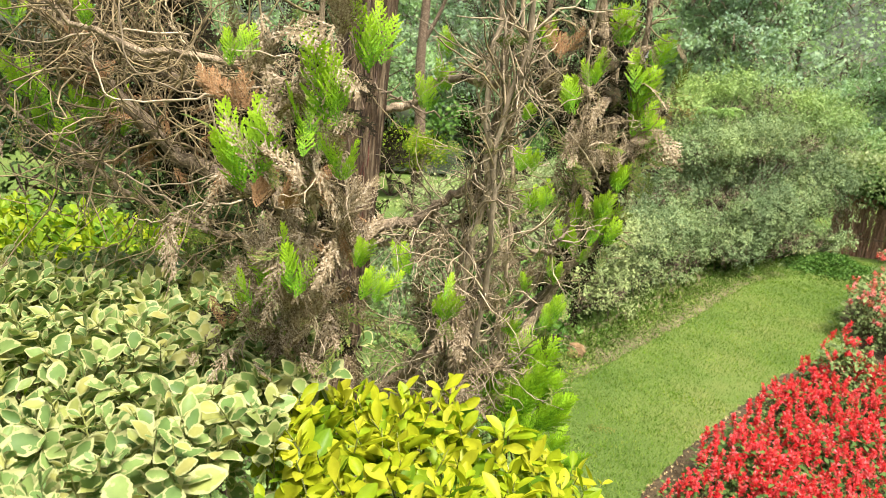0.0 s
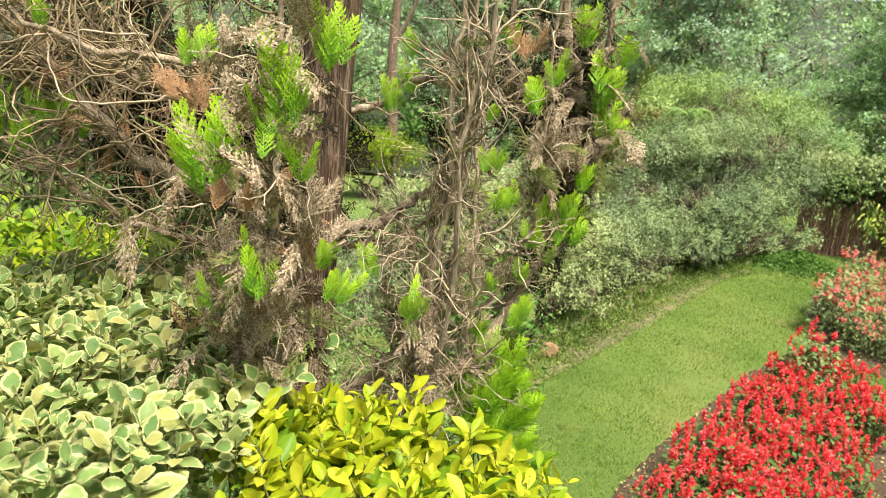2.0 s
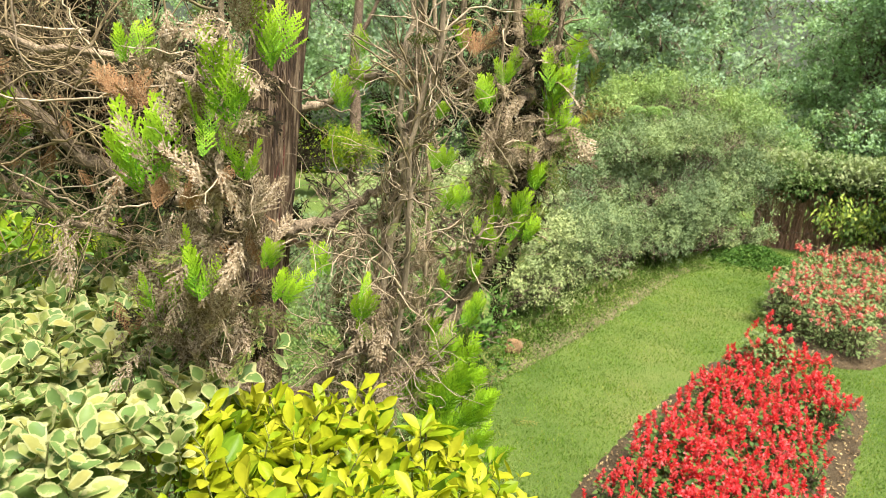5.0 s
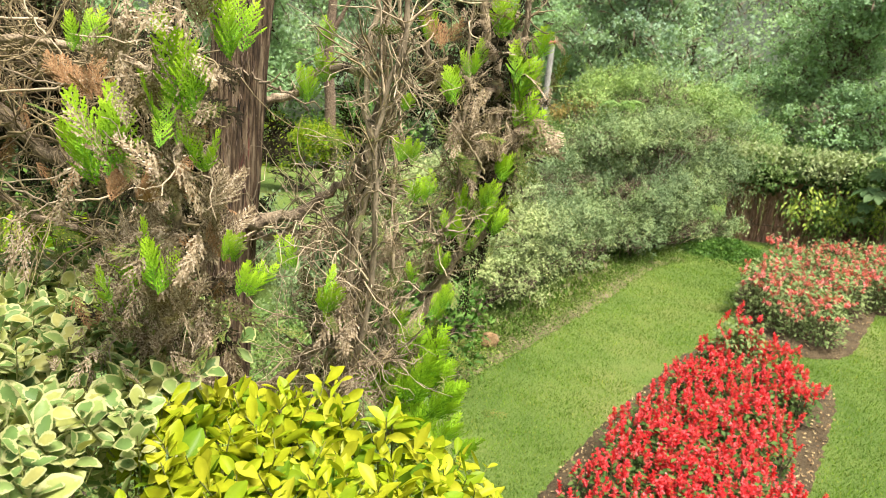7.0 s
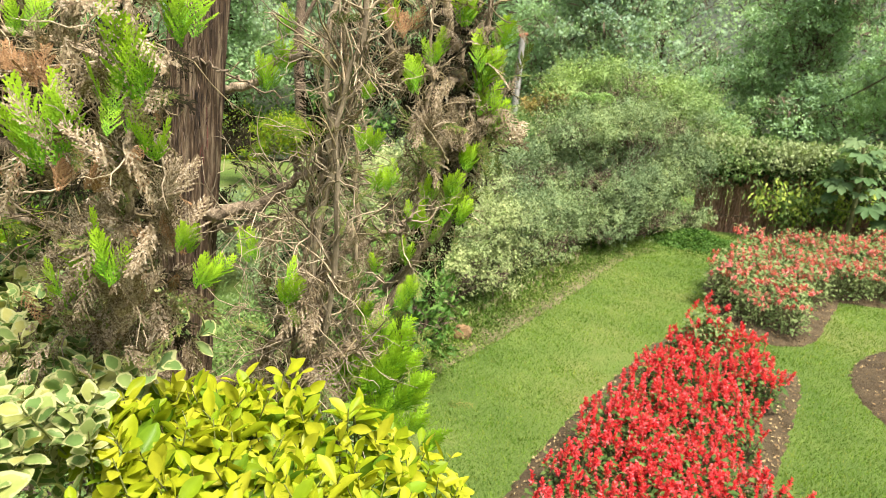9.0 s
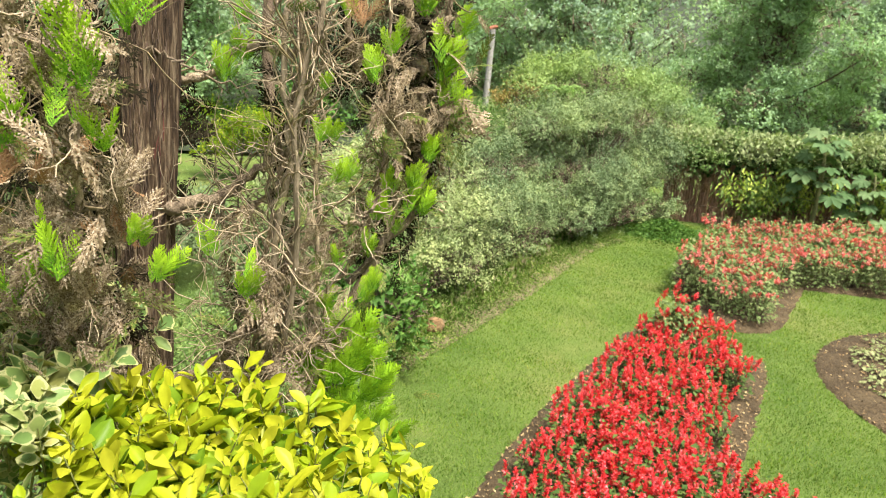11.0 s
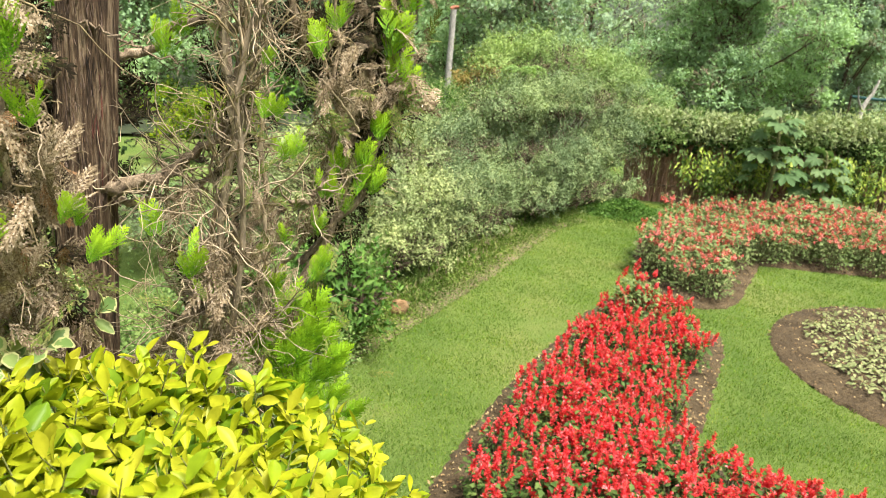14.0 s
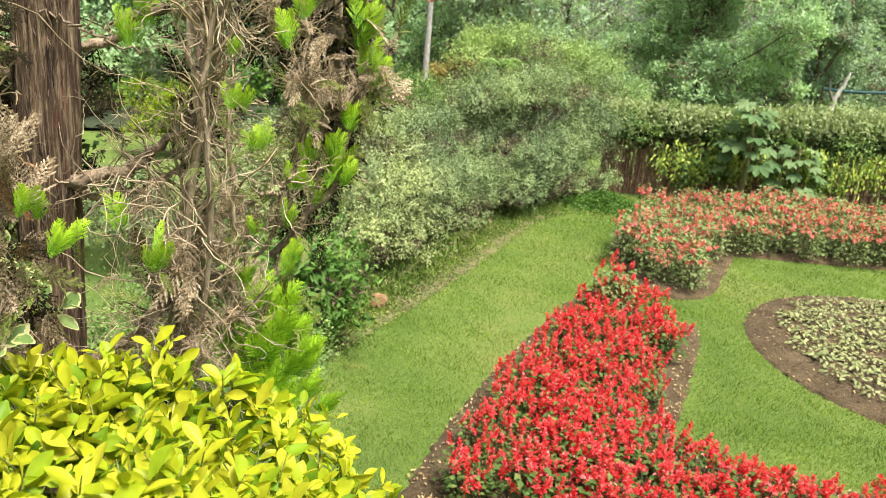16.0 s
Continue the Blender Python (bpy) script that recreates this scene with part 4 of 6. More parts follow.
part("band", mesh_from("band", v, f, NET), net)
for dx in (-0.9, 2.6):
    v, f, _ = tube([(dx, 0, -0.05), (dx, 0, 2.0)], [0.03, 0.03], 6)
    part("post", mesh_from("post", v, f, TREE_BARK), net, "thin wooden post")

# ---- woods ----
WOODS = [(12.3, 18.5, 6.4, 2.9, 1), (17.6, 20.5, 6.5, 2.3, 0), (8.0, 24.0, 7.0, 3.0, 0), (4.2, 27.0, 8.0, 3.4, 1), (0.0, 26.0, 7.5, 3.4, 0), (-4.5, 23.0, 7.0, 3.4, 1), (12.5, 30.0, 10.0, 4.0, 0),
         (19.0, 31.0, 10.0, 4.2, 1), (25.5, 28.0, 9.0, 4.0, 0), (7.0, 33.0, 10.0, 4.4, 1), (1.5, 36.0, 11.0, 4.4, 0), (-6.0, 33.0, 10.0, 4.4, 0), (-10.5, 25.0, 9.0, 3.8, 1), (14.0, 40.0, 14.0, 5.0, 0),
         (24.0, 41.0, 14.0, 5.0, 1), (33.0, 37.0, 13.0, 5.0, 0), (5.0, 44.0, 15.0, 5.0, 1), (-8.0, 43.0, 15.0, 5.0, 0), (-17.0, 34.0, 12.0, 5.0, 1), (22.0, 23.0, 7.0, 2.6, 0)]
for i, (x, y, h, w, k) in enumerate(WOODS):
    tree("broadleaf_tree", "large leafy green tree in the woods" if k else "tall tree in the woods, bluish-green with haze in its colour", (x, y), h, w, 48000 if y < 22 else 25000 if y < 30 else 12000 if y < 38 else 8000,
         0.092 if y < 22 else 0.130 if y < 30 else 0.18, (TREE_HAZE, TREE)[k], 100 + i, 0.10, 50, 0.06)


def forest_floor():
    """Leaf-strewn ground under the trees; their shade is in its dark colour."""
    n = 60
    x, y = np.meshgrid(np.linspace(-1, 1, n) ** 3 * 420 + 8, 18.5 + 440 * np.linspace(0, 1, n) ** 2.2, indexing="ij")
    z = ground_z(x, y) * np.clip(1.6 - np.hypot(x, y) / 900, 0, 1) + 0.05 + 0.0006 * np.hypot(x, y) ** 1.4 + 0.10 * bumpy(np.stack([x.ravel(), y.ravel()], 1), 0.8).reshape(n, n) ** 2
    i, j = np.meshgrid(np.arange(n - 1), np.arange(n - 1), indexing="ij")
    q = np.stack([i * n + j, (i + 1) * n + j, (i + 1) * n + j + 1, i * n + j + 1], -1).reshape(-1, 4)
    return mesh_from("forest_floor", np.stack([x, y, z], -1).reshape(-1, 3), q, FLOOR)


tagged(new("forest_floor", forest_floor()), "leaf-strewn earth, darkened to stand for shade under the trees", "forest floor", kind="structure")


def undergrowth():
    gen = np.random.default_rng(77)
    n = 120
    L = [(x, y, float(ground_z(x, y)) + 0.6, gen.uniform(1.2, 2.4), 1.2, gen.uniform(0.9, 1.6) + 0.05 * (y - 20)) for x, y in zip(gen.uniform(-20, 40, n), gen.uniform(19.5, 44, n))]
    v, f, _ = lumps_foliage(clumpy(L, gen, 4), 60000, 0.18, kite(0.6), gen, 0.25)
    return mesh_from("undergrowth", v, f, GLOSSY)


tagged(new("undergrowth", undergrowth()), "dark green undergrowth at the foot of the woods", "undergrowth", kind="stuff")

# ---- flower beds ----
def spike_mesh(name, gen, mat, levels=8, per=4):
    """A flower spike of length 1: whorls of small tubular petals round a stalk."""
    p, ax, s = [], [], []
    for i in range(levels):
        u = i / (levels - 1)
        for k in range(per):
            a = 6.283 * (k + 0.5 * (i % 2)) / per + gen.uniform(-0.3, 0.3)
            p.append((0.03 * math.cos(a), 0.03 * math.sin(a), 0.12 + 0.8 * u))
            ax.append((math.cos(a), math.sin(a), 0.35 + 0.9 * u + gen.uniform(-0.3, 0.3)))
            s.append((0.40 - 0.18 * u) * gen.uniform(0.6, 1.3))
    ax = np.array(ax)
    t = frames_from(ax, np.array([0, 0, 1.0]) + gen.normal(0, 0.3, ax.shape))
    body = scatter(small_leaf(0.62, 0.16, 0.22), np.array(p), t, np.array(s))
    stalk = tube([(0, 0, -0.25), (0.01, 0, 0.4), (0, 0, 0.95)], [0.035, 0.03, 0.015], 4)
    v, f, _ = join(body, stalk)
    return mesh_from(name, v, f, mat)


def salvia(seed, leaf_mat, petal_mat, height, spikes, leaves, label, group, leaf=0.06, wide=0.14, bare=0.72, spike=(0.075, 0.125)):
    gen = np.random.default_rng(seed)
    ob = thing("salvia_plant", label, "flowering plant", group)
    n = leaves
    a, u = gen.uniform(0, 6.283, n), gen.uniform(0.1, 1, n)
    r = wide * np.sqrt(gen.uniform(0.05, 1, n)) * (1.15 - 0.4 * u)
    p = np.stack([r * np.cos(a), r * np.sin(a), height * bare * u], 1)
    ax = np.stack([np.cos(a), np.sin(a), gen.uniform(-0.5, 0.5, n)], 1)
    t = frames_from(ax, np.array([0, 0, 1.0]) + gen.normal(0, 0.35, (n, 3)))
    v, f, _ = scatter(small_leaf(0.66, 0.1, 0.15), p, t, gen.uniform(0.6, 1.2, n) * leaf)
    part("foliage", mesh_from("foliage", v, f, leaf_mat), ob, "toothed green leaves")
    stems, tops = [], []
    for k in range(spikes):
        b = 2.4 * k + gen.uniform(-0.4, 0.4)
        q = wide * 0.95 * math.sqrt((k + 0.5) / spikes)
        top = np.array([q * math.cos(b), q * math.sin(b), height * gen.uniform(0.66, 0.86)])
        stems.append(tube([(top[0] * 0.2, top[1] * 0.2, -0.01), top * (0.7, 0.7, 0.55), top], [0.005, 0.004, 0.003], 4))
        tops.append(top)
    v, f, _ = join(*stems)
    part("stem", mesh_from("stem", v, f, STALK), ob)
    for k, top in enumerate(tops):
        me = spike_mesh("flower_spike", gen, petal_mat) if k < 3 else meshes[k % 3]
        if k < 3:
            meshes = [me] if k == 0 else meshes + [me]
        lean = gen.normal(0, 0.3, 2)
        m = Matrix.Translation(top) @ Euler((lean[0], lean[1], gen.uniform(0, 6.28))).to_matrix().to_4x4() @ Matrix.Diagonal((0.082, 0.082, gen.uniform(*spike), 1))
        part("flower_spike", me, ob, "scarlet flower spike" if petal_mat is PETAL else "faded coral-red flower spike", m)
    return ob


PLANTS_ONE = [(1.38, 3.70), (1.53, 4.08), (1.86, 4.63), (2.53, 5.37), (3.33, 6.30), (3.66, 6.66), (4.32, 6.78), (4.45, 6.40), (4.26, 5.86), (3.60, 4.94), (2.97, 4.21), (3.06, 3.82), (3.85, 3.33), (4.7, 2.75), (4.2, 2.2), (3.0, 2.7), (1.8, 3.4)]
PLANTS_TWO = [(5.05, 8.9), (4.92, 8.0), (5.0, 7.62), (5.45, 7.38), (5.75, 7.6), (6.75, 8.8), (7.0, 8.80), (9.15, 8.08), (12.5, 7.05), (13.0, 8.5), (10.9, 9.9), (9.4, 10.6), (8.1, 10.9), (6.5, 10.6)]


def fill(poly, step, gen):
    xs, ys = [p[0] for p in poly], [p[1] for p in poly]
    out = []
    for i, y in enumerate(np.arange(min(ys), max(ys), step * 0.87)):
        for x in np.arange(min(xs) + (i % 2) * step / 2, max(xs), step):
            q = (x + gen.normal(0, step * 0.16), y + gen.normal(0, step * 0.16))
            if inside(poly, np.array([q[0]]), np.array([q[1]]))[0]:
                out.append(q)
    return out


def planting(poly, step, variants, gen, z=0.03, uneven=0.15):
    for i, (x, y) in enumerate(fill(poly, step, gen)):
        s = gen.uniform(1 - uneven, 1 + uneven)
        m = Matrix.Translation((x, y, z)) @ Euler((0, 0, gen.uniform(0, 6.28))).to_matrix().to_4x4() @ Matrix.Scale(s, 4)
        ob = variants[i % len(variants)]
        if i < len(variants):
            ob.matrix_basis = m
        else:
            made = copy_thing(ob, m)
            made.matrix_basis = m


gen = np.random.default_rng(51)
RED = "red salvias in the angled bed"
planting(PLANTS_ONE, 0.24, [salvia(500 + k, SALVIA, PETAL, 0.34, 9, 120, "scarlet salvia in full flower with dark green leaves", RED, 0.055, 0.16, 0.98, (0.085, 0.14)) for k in range(6)], gen, 0.03, 0.2)
PALE = "coral salvias in the far bed"
planting(PLANTS_TWO, 0.34, [salvia(520 + k, SALVIA_PALE, PETAL_PALE, 0.52, 13, 240, "salvia with pale green leaves and coral-red spikes", PALE, 0.058, 0.23, 1.0, (0.05, 0.085)) for k in range(6)], gen, 0.03, 0.28)
tall = salvia(540, SALVIA_PALE, PETAL, 0.66, 4, 260, "taller pale salvia with few faded flowers at the bed's end", RED, 0.055, 0.15, 0.85)
tall.matrix_basis = pose(3.78, 6.52, 0.03) @ Matrix.Scale(1.2, 4)
for x, y, s in ((3.98, 6.60, 1.1), (3.66, 6.36, 1.0), (3.90, 6.40, 1.0)):
    made = copy_thing(tall, pose(x, y, 0.03, 0, 0, 80 * s))
    made.scale = (s, s, s)


def seedling(seed):
    """A low plant with flat pale leaves on a thin stalk."""
    gen = np.random.default_rng(seed)
    ob = thing("seedling", "low pale grey-green seedling on bare soil", "seedling", "seedlings in the round bed")
    h = gen.uniform(0.05, 0.11)
    v, f, _ = tube(curve_through([(0, 0, -0.01), (0.015, 0, h * 0.6), (0, 0, h)], 5), [0.005, 0.004, 0.004, 0.003, 0.003], 5)
    part("stalk", mesh_from("stalk", v, f, STALK), ob)
    n = 26
    a = np.arange(n) * 2.4 + gen.uniform(-0.3, 0.3, n)
    r = gen.uniform(0.0, 0.12, n)
    p = np.stack([r * np.cos(a), r * np.sin(a), h - 0.25 * r + gen.normal(0, 0.008, n)], 1)
    t = frames_from(np.stack([np.cos(a), np.sin(a), gen.uniform(-0.4, 0.2, n)], 1), np.array([0, 0, 1.0]) + gen.normal(0, 0.25, (n, 3)))
    v, f, _ = scatter(leaf_shape(0.6, 3, 0.1, 0.25), p, t, gen.uniform(0.035, 0.06, n))
    part("foliage", mesh_from("foliage", v, f, SEEDLING), ob)
    return ob


inner_round = [(ROUND_AT[0] + (ROUND_R - 0.32) * math.cos(a), ROUND_AT[1] + (ROUND_R - 0.32) * math.sin(a)) for a in np.linspace(0, 6.283, 30)[:-1]]
planting(inner_round, 0.235, [seedling(560 + k) for k in range(6)], np.random.default_rng(57), 0.05)


# ---- near shrubs ----
def shoots(n, spot, gen, long=0.05, pairs=4, leaf=0.032, lean=0.45):
    """Shoots with opposite leaf pairs. spot(gen) gives a base. Returns places, turns, sizes, ages and the stems' tubes."""
    P, Tn, S, A, stems = [], [], [], [], []
    for _ in range(n):
        b = np.asarray(spot(gen))
        way = np.array([gen.normal(0, lean), gen.normal(0, lean) - 0.15, 1.0])
        way /= np.linalg.norm(way)
        side = np.cross(way, gen.normal(0, 1, 3))
        side /= np.linalg.norm(side)
        other = np.cross(way, side)
        ln = long * gen.uniform(0.6, 1.4)
        stems.append(tube([b - way * 0.05, b, b + way * ln], [0.0011, 0.0009, 0.0005], 4))
        k = pairs + gen.integers(-1, 2)
        for i in range(k):
            u = (i + 0.3) / k
            ref = side if i % 2 else other
            for sg in (-1, 1):
                if gen.uniform() < 0.07:
                    continue
                open_ = 1.5 - 0.7 * u + gen.normal(0, 0.28)
                ax = way * math.cos(open_) + ref * sg * math.sin(open_) + gen.normal(0, 0.2, 3)
                face = way * math.sin(open_) - ref * sg * math.cos(open_) + gen.normal(0, 0.42, 3)
                P.append(b + way * ln * u + ref * sg * 0.002)
                Tn.append(frames_from(ax[None], face[None])[0])
                S.append(leaf * gen.uniform(0.5, 1.45) * (1.15 - 0.45 * u))
                A.append(u)
    return np.array(P), np.array(Tn), np.array(S), np.array(A), join(*stems)


def leafy(ob, P, Tn, S, templates, mats, near, count, coarse, old):
    """The nearest leaves as parts of their own, the rest joined. near: order of nearness in the plan."""
    order = np.argsort(near)
    o = np.array(ob.matrix_basis.translation)
    shared = [[mesh_from("leaf", t[0], t[1], mat, True, t[2]) for t in templates] for mat in mats]
    for i in order[:count]:
        m = Matrix(Tn[i].tolist()).to_4x4()
        part("leaf", shared[int(old[i])][i % len(templates)], ob, m=Matrix.Translation(P[i] - o) @ m @ Matrix.Scale(S[i], 4))
    for mat, rest in zip(mats, (order[count:][~old[order[count:]]], order[count:][old[order[count:]]])):
        groups = [rest[k::len(coarse)] for k in range(len(coarse))]
        v, f, r = join(*[scatter(t, P[g] - o, Tn[g], S[g]) for t, g in zip(coarse, groups) if len(g)])
        part("further_foliage", mesh_from("further_foliage", v, f, mat, True, r), ob, kind="stuff")


def woody_base(ob, tops, gen, r=0.008):
    """Thin stems from the ground up into the foliage."""
    out = []
    for t in tops:
        t = np.asarray(t, float)
        foot = np.array([t[0] * 0.3 + gen.normal(0, 0.03), t[1] * 0.3 + gen.normal(0, 0.03), -0.02])
        out.append(tube(curve_through([foot, (foot + t) / 2 + gen.normal(0, 0.03, 3), t], 8), np.linspace(r, r * 0.3, 8), 6))
    v, f, _ = join(*out)
    part("woody_base", mesh_from("woody_base", v, f, LIMB), ob, "grey-brown woody stems")


def near_shrub(name, label, spot, low_spot, base, n_top, n_low, leaf, mats, shapes, coarse, seed, count, long=0.05, pairs=4, lean=0.45):
    gen = np.random.default_rng(seed)
    ob = thing(name, label, "shrub", place=(base[0], base[1], float(ground_z(*base))))
    o = np.array(ob.matrix_basis.translation)
    P, Tn, S, A, st = shoots(n_top, spot, gen, long, pairs, leaf, lean)
    leafy(ob, P, Tn, S, shapes, mats, np.hypot(P[:, 0] - 0.2, P[:, 1]) - 0.9 * P[:, 2] - 0.02 * A, count, coarse, A < 0.3)
    part("twig_tangle", mesh_from("twig_tangle", st[0] - o, st[1], YOUNG_STALK), ob, "thin green twigs", kind="stuff")
    P, Tn, S, A, st = shoots(n_low, low_spot, gen, long * 1.2, pairs, leaf * 1.05, 0.8)
    v, f, r = scatter(coarse[0], P - o, Tn, S)
    part("lower_foliage", mesh_from("lower_foliage", v, f, mats[1], True, r), ob, "older greener leaves", kind="stuff")
    woody_base(ob, [np.asarray(low_spot(gen)) - o for _ in range(14)], gen)
    return ob


def yellow_top(x, y):
    return 2.755 - 2.6 * max(0.0, x - 0.09) ** 2 - 1.2 * max(0.0, 0.05 - x) ** 2 - 0.10 * max(0.0, y - 0.60) + 0.012 * math.sin(23 * x + 4) * math.sin(19 * y)


def yellow_spot(g):
    x, y = g.uniform(-0.01, 0.385), g.uniform(0.27, 0.68)
    return x + 0.02 * math.sin(20 * y), y, yellow_top(x, y) - abs(g.normal(0, 0.016)) - 0.01


def yellow_low(g):
    x, y = g.uniform(0.0, 0.37), g.uniform(0.30, 0.66)
    return x, y, yellow_top(x, y) - g.uniform(0.05, 0.20)


OVAL = [leaf_shape(0.52, 8, 0.16, 0.22, 1.30, 0, 0.80, 0.006), leaf_shape(0.44, 8, 0.28, 0.1, 1.35, 0, 0.85, 0.008), leaf_shape(0.58, 8, 0.10, 0.3, 1.25, 0, 0.75, 0.006), leaf_shape(0.48, 8, 0.22, -0.15, 1.30, 0, 0.80, 0.01)]
OVAL_FEW = [leaf_shape(0.52, 5, 0.16, 0.22, 1.30, 0, 0.80), leaf_shape(0.44, 5, 0.25, 0.1, 1.35, 0, 0.85), leaf_shape(0.48, 5, 0.22, -0.15, 1.30, 0, 0.80)]
near_shrub("golden_duranta", "golden-yellow leafy shrub clipped as a low hedge", yellow_spot, yellow_low, (0.2, 0.5), 480, 230, 0.0255, (YELLOW, YELLOW_LOW), OVAL, OVAL_FEW, 61, 300, 0.034, 4, 0.36)


def varieg_top(x, y):
    return 2.81 - 0.07 * max(0.0, y - 0.70) - 0.35 * max(0.0, x + 0.06) + 0.012 * math.sin(17 * x) * math.sin(21 * y + 1) - 0.04 * max(0.0, -x - 0.3)


SPRIGS = [(-0.062, 0.75, 2.762), (-0.052, 0.77, 2.762), (-0.005, 0.62, 2.775), (-0.025, 0.53, 2.755), (-0.03, 0.50, 2.73), (-0.01, 0.77, 2.76), (-0.05, 0.70, 2.745), (0.0, 0.52, 2.755)]


def varieg_spot(g):
    if g.uniform() < 0.014:
        return np.array(SPRIGS[g.integers(0, len(SPRIGS))]) + g.normal(0, 0.008, 3)
    y = g.uniform(0.27, 1.02)
    x = g.uniform(-0.80, -0.03 - 0.10 * max(0.0, y - 0.6) - 0.25 * max(0.0, 0.55 - y))
    return x, y, varieg_top(x, y) - abs(g.normal(0, 0.018)) - 0.02


def varieg_low(g):
    x, y = g.uniform(-0.75, -0.10), g.uniform(0.30, 0.98)
    return x, y, varieg_top(x, y) - g.uniform(0.06, 0.20)


TOOTHED = [leaf_shape(0.70, 12, 0.10, 0.16, 1.1, 0.05, 0.72, 0.014), leaf_shape(0.58, 12, 0.18, 0.3, 1.05, 0.06, 0.8, 0.018), leaf_shape(0.80, 12, 0.05, 0.1, 1.15, 0.05, 0.66, 0.014), leaf_shape(0.48, 12, 0.3, -0.2, 1.0, 0.06, 0.85, 0.024)]
TOOTHED_FEW = [leaf_shape(0.72, 4, 0.10, 0.16, 1.1, 0.05, 0.72, 0.02), leaf_shape(0.60, 4, 0.18, 0.3, 1.05, 0.05, 0.8, 0.03), leaf_shape(0.52, 4, 0.25, -0.2, 1.0, 0.06, 0.85, 0.035)]
near_shrub("variegated_euonymus", "variegated shrub with green leaves edged in cream", varieg_spot, varieg_low, (-0.35, 0.6), 1200, 240, 0.0235, (VARIEG, VARIEG), TOOTHED, TOOTHED_FEW, 62, 300, 0.030, 4, 0.45)


def back_spot(g):
    x, y = g.uniform(-1.30, -0.50), g.uniform(1.1, 1.6)
    return x, y, 2.700 - 0.9 * max(0, x + 0.62) ** 2 + 0.02 * math.sin(12 * x) + 0.06 * (y - 1.2) - abs(g.normal(0, 0.02)) - 0.03


def back_low(g):
    x, y, z = back_spot(g)
    return x, y, z - g.uniform(0.05, 0.25)


near_shrub("golden_duranta", "golden-green leafy shrub beyond the variegated one", back_spot, back_low, (-0.8, 1.25), 420, 160, 0.030, (YELLOW_LOW, YELLOW_LOW), OVAL, OVAL_FEW, 63, 120, 0.045, 4, 0.6)


# ---- conifer ----
def spray_shape(gen, pairs=10, sub=8, width=0.0125, spread=0.44, lobe=0.056, sag=0.08, lift=0.4):
    """A flat fan of scale leaves, length 1 along y: side shoots that curve upwards, each set with blunt lobes."""
    quads = []

    def strip(a, b, w):
        a, b = np.asarray(a, float), np.asarray(b, float)
        d = (b - a) / (np.linalg.norm(b - a) + 1e-9)
        s = np.array([-d[1], d[0], 0]) * w
        m = a * 0.3 + b * 0.7
        quads.append((a, m + s + (0, 0, w * 0.6), b, m - s))

    bend = gen.normal(0, 0.12)
    for i in range(8):
        strip((bend * (i / 8) ** 2, i / 8, 0), (bend * ((i + 1) / 8) ** 2, (i + 1) / 8 + 0.04, 0), width)
    for i in range(pairs):
        for sg in (-1, 1):
            t = (i + 0.5 + 0.25 * sg) / pairs
            at = np.array([bend * t * t, t, 0])
            ln = spread * (1.05 - t) ** 0.7 * (0.65 + 0.35 * min(1, t * 4)) * gen.uniform(0.75, 1.2)
            an, rise = math.radians(40 + gen.normal(0, 6)), gen.normal(0, 0.10)
            k = max(2, int(sub * ln / spread + 1.2))
            for j in range(k):
                way = an * (1 - lift * j / k) * sg
                d = np.array([math.sin(way), math.cos(way), rise])
                nxt = at + d * ln / k
                strip(at, nxt + d * 0.02, width)
                for s2 in (-1, 1):
                    if gen.uniform() < 0.94:
                        a2 = way + s2 * math.radians(34 + gen.normal(0, 6))
                        e = at + np.array([math.sin(a2), math.cos(a2), gen.normal(0, 0.12)]) * lobe * (1.15 - 0.4 * j / k) * gen.uniform(0.7, 1.2)
                        strip(at, e, width * 0.9)
                at = nxt
            strip(at, at + d * lobe * 0.8, width)
    v = np.array(quads).reshape(-1, 3)
    v[:, 2] += -0.2 * v[:, 0] ** 2 - sag * v[:, 1] ** 2
    return v, np.arange(len(v)).reshape(-1, 4), np.clip(np.hypot(v[:, 0] * 1.7, v[:, 1] * 0.9), 0, 1)


SPRAY_SHAPES = [spray_shape(np.random.default_rng(70 + k)) for k in range(5)]
DRY_SHAPES = [spray_shape(np.random.default_rng(80 + k), 7, 5, 0.0165, 0.40, 0.075, 0.3, 0.3) for k in range(4)]
COARSE_SHAPES = [spray_shape(np.random.default_rng(85 + k), 5, 3, 0.022, 0.42, 0.12, 0.2) for k in range(3)]

TRUNK_AT = (-0.050, 0.945)
conifer = thing("conifer_tree", "half-bare arborvitae with brown dead twigs and a few fresh green sprays", "tree", place=(TRUNK_AT[0], TRUNK_AT[1], 1.6))
CO = np.array([TRUNK_AT[0], TRUNK_AT[1], 1.6])


